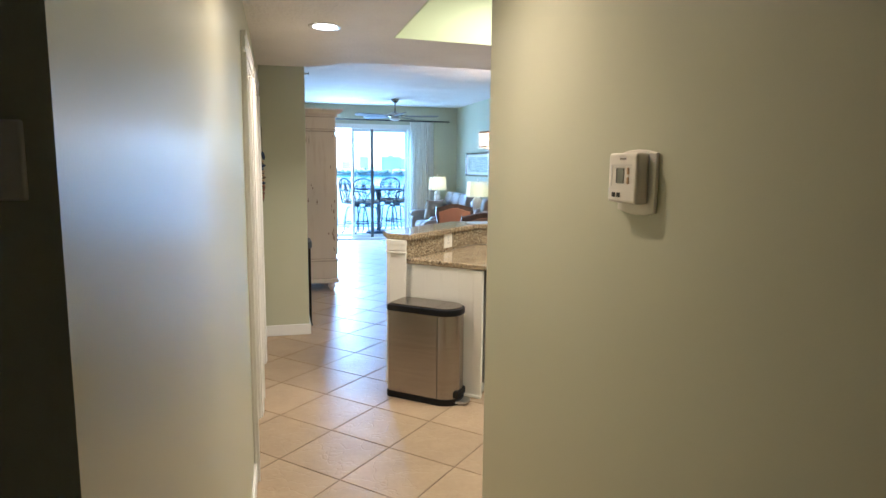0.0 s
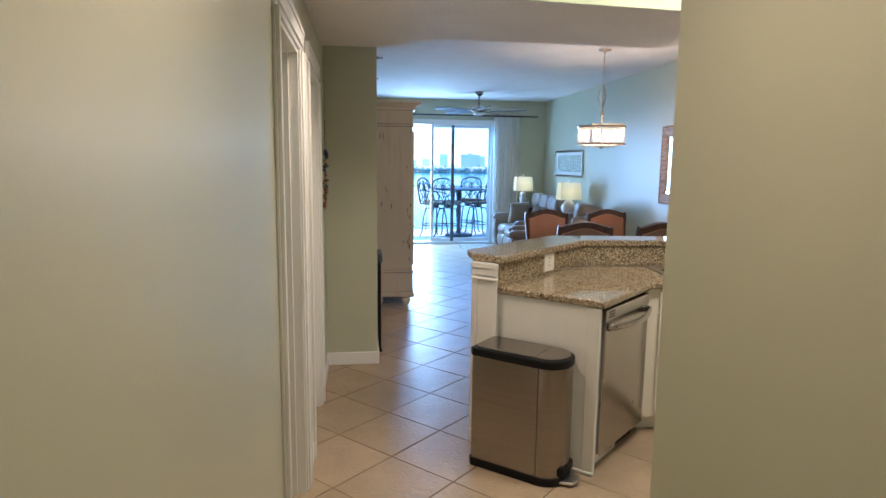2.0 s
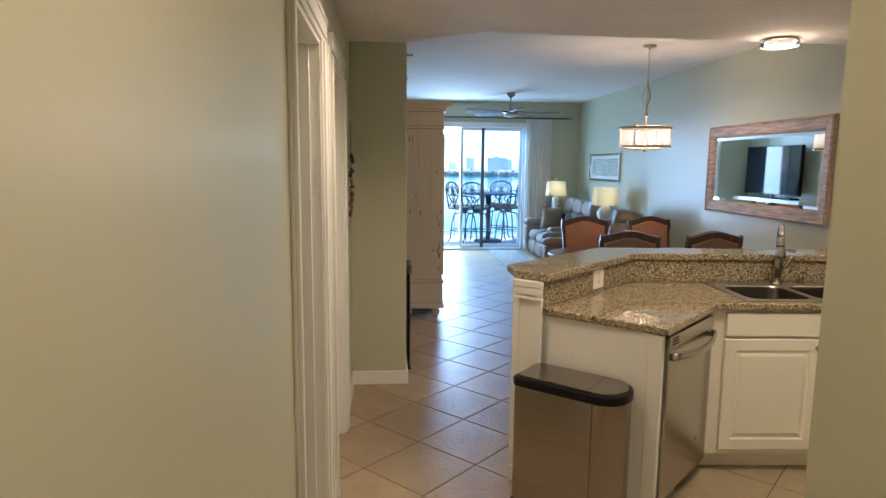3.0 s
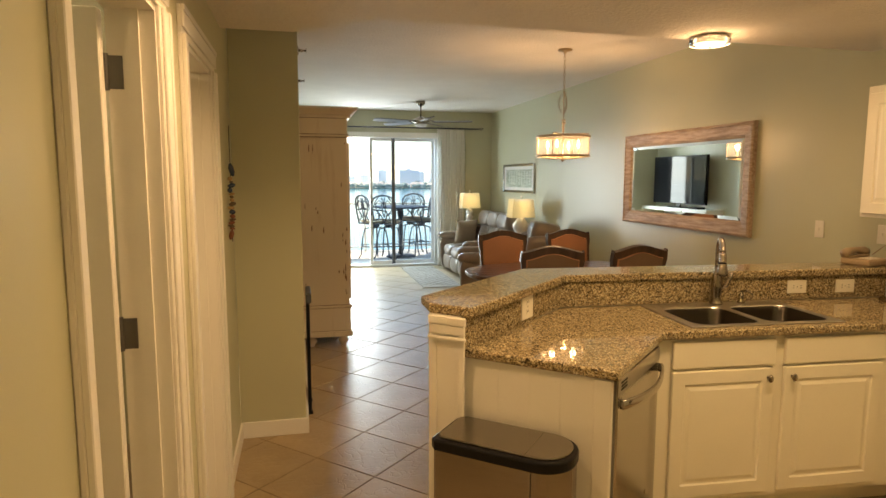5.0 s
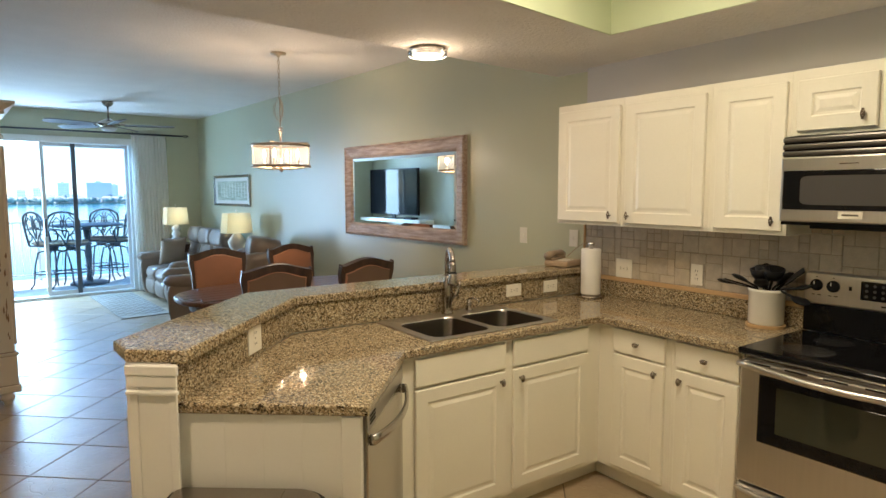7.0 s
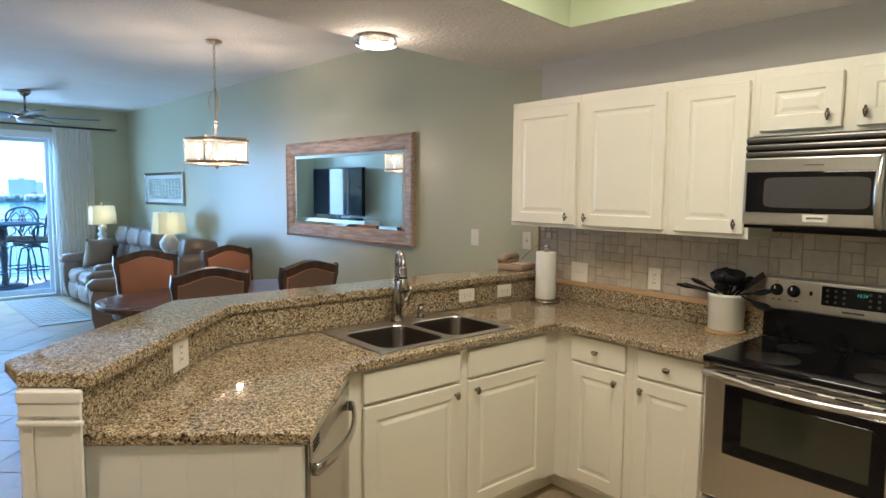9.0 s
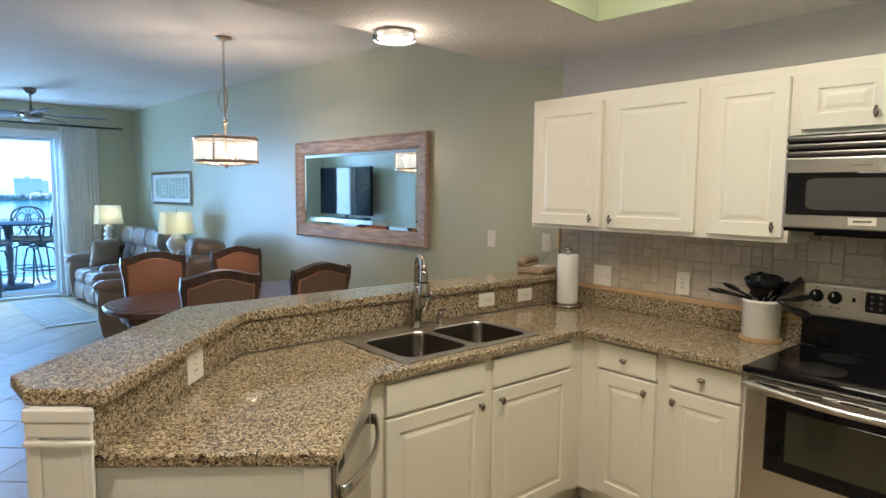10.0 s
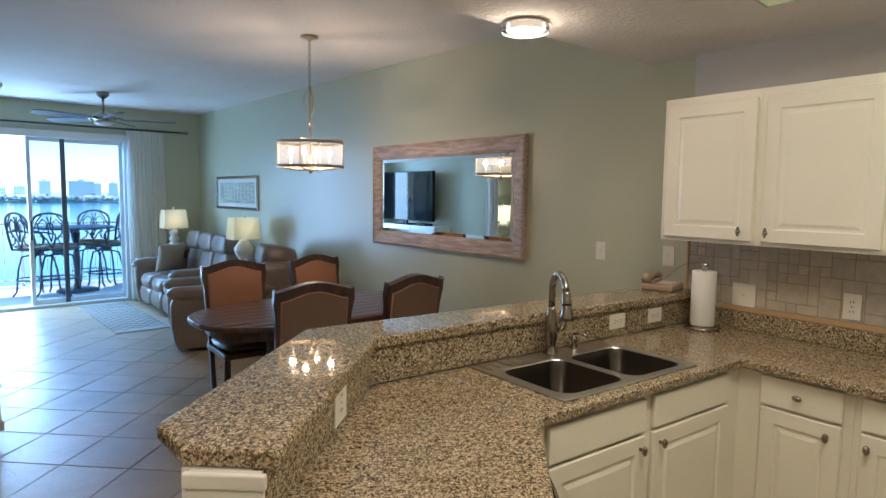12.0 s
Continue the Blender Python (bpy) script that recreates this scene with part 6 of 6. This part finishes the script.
solid("ground", boxes((-1200, 1500, 835, 1500, -13.6, -12.4)), M_TREE, "far shore across the bay", "ground", kind="structure")
random.seed(21)


def clump(cx, cy, cz, r):
    bm = bmesh.new()
    for _ in range(7):
        bmesh.ops.create_icosphere(bm, subdivisions=2, radius=r * random.uniform(0.35, 0.7), matrix=Matrix.Translation((cx + random.uniform(-r, r), cy + random.uniform(-4, 4), cz + random.uniform(-0.2, 0.5) * r)))
    for v in bm.verts:
        v.co += Vector((random.uniform(-0.6, 0.6), 0, random.uniform(-0.6, 0.6)))
    return bm


trees = bmesh.new()
for i in range(110):
    x = -40 + i * 3.2 + random.uniform(-3, 3)
    b2 = clump(x, (850 + random.uniform(0, 25)) if i % 2 else 832, -10.4 + random.uniform(0, 2), random.uniform(2, 4) if i % 2 == 0 else random.uniform(3, 7))
    tm = bpy.data.meshes.new("t")
    b2.to_mesh(tm)
    b2.free()
    trees.from_mesh(tm)
solid("far_trees", trees, M_TREE, "line of trees on the far shore", "trees", kind="stuff")


def tower(x, w, z1, y, floors, cols, paint, label):
    t = thing("apartment_tower", label, "building", Matrix.Translation((x, y, -12.4)), "far buildings")
    h = z1 + 12.4
    part("wall", boxes((-w / 2, w / 2, 0, 18, 0, h)), paint, t)
    part("roof", boxes((-w / 2 - 0.5, w / 2 + 0.5, -0.5, 18.5, h + 0.01, h + 0.8)), paint, t)
    part("roof_house", boxes((-w * 0.12, w * 0.12, 5, 12, h + 0.81, h + 3.2)), paint, t)
    for f in range(floors):
        for c in range(cols):
            x0 = -w / 2 + w * (c + 0.2) / cols
            z0 = h * 0.3 + h * 0.68 * f / floors
            part("window", boxes((x0, x0 + w * 0.6 / cols, -0.12, 0.0, z0, z0 + h * 0.68 * 0.55 / floors)), M_BWIN, t)


for x, w, z1, fl_, co_, far in ((116, 12.5, 11.5, 7, 5, 1), (150.5, 28, 11.5, 7, 9, 0), (174, 7.5, 9.5, 6, 3, 1), (192, 11, 10.5, 7, 4, 1), (72, 9, 3, 3, 4, 1), (90, 12, 5, 4, 4, 1), (214, 14, 8, 4, 4, 1)):
    tower(x, w, z1, 862 + 30 * far, fl_, co_, M_HAZE if far else M_BLDG, "pale hazy apartment tower on the far shore" if far else "broad blue-grey apartment block on the far shore")
for i in range(15):
    x = 40 + i * 12.5 + random.uniform(-3, 3)
    w, h = random.uniform(8, 13), random.uniform(4, 6)
    hs = thing("shore_house", "low house with a hip roof on the far shore", "house", Matrix.Translation((x, 838, -12.4)), "shore houses")
    part("wall", boxes((-w / 2, w / 2, 0, 8, 0, h)), M_HOUSE, hs)
    rb = bmesh.new()
    lo4 = [rb.verts.new((sx * (w / 2 + 0.6), y, h + 0.01)) for sx, y in ((-1, -0.6), (1, -0.6), (1, 8.6), (-1, 8.6))]
    hi2 = [rb.verts.new((-w / 4, 4, h + 2.6)), rb.verts.new((w / 4, 4, h + 2.6))]
    for q in ((lo4[0], lo4[1], hi2[1], hi2[0]), (lo4[1], lo4[2], hi2[1]), (lo4[2], lo4[3], hi2[0], hi2[1]), (lo4[3], lo4[0], hi2[0]), (lo4[3], lo4[2], lo4[1], lo4[0])):
        rb.faces.new(q)
    part("roof", rb, M_ROOF, hs)
    for c in range(3):
        part("window", boxes((-w / 2 + w * (c + 0.25) / 3, -w / 2 + w * (c + 0.7) / 3, -0.1, 0, 1.2, 3.2)), M_BWIN, hs)

# ---- stone backsplash ----
random.seed(5)
mod_s, rows_n, cols_n = 0.0475, 7, 54
used = np.zeros((rows_n + 2, cols_n), bool)
used[rows_n:, :] = True
used[rows_n:, 29:46] = False
shared = {}


def stone_mesh(w, h):
    if (w, h) not in shared:
        bm = boxes((0, 0.012, -w * mod_s + 0.0012, -0.0012, 0.0012, h * mod_s - 0.0012), bevel=0.0028, seg=1)
        me = bpy.data.meshes.new("stone_tile")
        bmesh.ops.recalc_face_normals(bm, faces=bm.faces)
        bm.to_mesh(me)
        bm.free()
        me.materials.append(M_STONE)
        shared[(w, h)] = me
    return shared[(w, h)]


for r in range(rows_n + 2):
    for c in range(cols_n):
        if used[r, c]:
            continue
        opts = [(2, 2), (2, 2), (2, 2), (2, 1), (1, 1), (1, 2), (1, 1), (3, 2)]
        random.shuffle(opts)
        for w, h in opts + [(1, 1)]:
            if r + h <= rows_n + 2 and c + w <= cols_n and not used[r:r + h, c:c + w].any():
                break
        used[r:r + h, c:c + w] = True
        ob = new("stone_tile", stone_mesh(w, h))
        ob.parent = kitchen_wall
        ob.matrix_basis = Matrix.Translation((-0.0135 + random.uniform(-0.001, 0.001), -0.022 - c * mod_s, 1.040 + r * mod_s))
grt = part("grout_bed", boxes((-0.0112, -0.001, -2.6, -0.0218, 1.0388, 1.369)), mat("pale_grout", (0.36, 0.31, 0.235), 0.9), kitchen_wall)
part("pencil_trim", boxes((-0.019, -0.006, -2.6, -0.008, 1.0125, 1.0385), (-0.019, -0.001, -0.0215, -0.006, 1.039, 1.37), bevel=0.005, seg=2), M_CORK, kitchen_wall, "tan stone pencil trim")

# ---- tiled floor ----
floor = solid("floor", boxes((-5.6, 0.1, -6.5, YB + 0.2, -0.12, -0.004)), M_GROUT, "beige diagonal floor tiles with dark grout", "floor", kind="structure")
H = 0.297
TC, TS = math.cos(radians(-0.75)), math.sin(radians(-0.75))
G2 = 0.0042


def tile_bm(bm, cx, cy):
    r, t = H - G2, 0.0045
    lo4 = [bm.verts.new((cx + r * a, cy + r * b, -0.0039)) for a, b in ((1, 0), (0, 1), (-1, 0), (0, -1))]
    mi4 = [bm.verts.new((cx + r * a, cy + r * b, -0.0015)) for a, b in ((1, 0), (0, 1), (-1, 0), (0, -1))]
    hi4 = [bm.verts.new((cx + (r - t) * a, cy + (r - t) * b, 0.0)) for a, b in ((1, 0), (0, 1), (-1, 0), (0, -1))]
    for p, q in ((lo4, mi4), (mi4, hi4)):
        for i in range(4):
            bm.faces.new((p[i], p[(i + 1) % 4], q[(i + 1) % 4], q[i]))
    bm.faces.new(hi4)


bm = bmesh.new()
tile_bm(bm, 0, 0)
tile_me = bpy.data.meshes.new("floor_tile")
bmesh.ops.recalc_face_normals(bm, faces=bm.faces)
bm.to_mesh(tile_me)
bm.free()
tile_me.materials.append(M_TILE)
rest = bmesh.new()
count = 0
for i in range(-40, 41):
    for j in range(-40, 41):
        ux, uy = 0.1971 + H * (1 + i + j), -0.0867 + H * (i - j)
        cx, cy = TC * ux - TS * uy, TS * ux + TC * uy
        if not (-5.3 < cx < 0.2 and -6.3 < cy < YB + 0.25):
            continue
        whole = -3.7 < cx < -0.3 and -3.0 < cy < YB - 0.32
        if whole and count < 300:
            ob = new("floor_tile", tile_me)
            ob.parent = floor
            ob.matrix_basis = Matrix.Translation((cx, cy, random.uniform(-0.0004, 0.0004))) @ pose(0, 0, 0, random.uniform(-0.08, 0.08), random.uniform(-0.08, 0.08), -0.75)
            count += 1
        else:
            tile_bm(rest, cx, cy)
for co_, no_ in (((0.05, 0, 0), (1, 0, 0)), ((0, YB + 0.05, 0), (0, 1, 0)), ((-5.5, 0, 0), (-1, 0, 0))):
    bmesh.ops.bisect_plane(rest, geom=rest.verts[:] + rest.edges[:] + rest.faces[:], plane_co=co_, plane_no=no_, clear_outer=True)
ob = part("floor_tiles_edge", rest, M_TILE, floor)
ob["kind"] = "stuff"
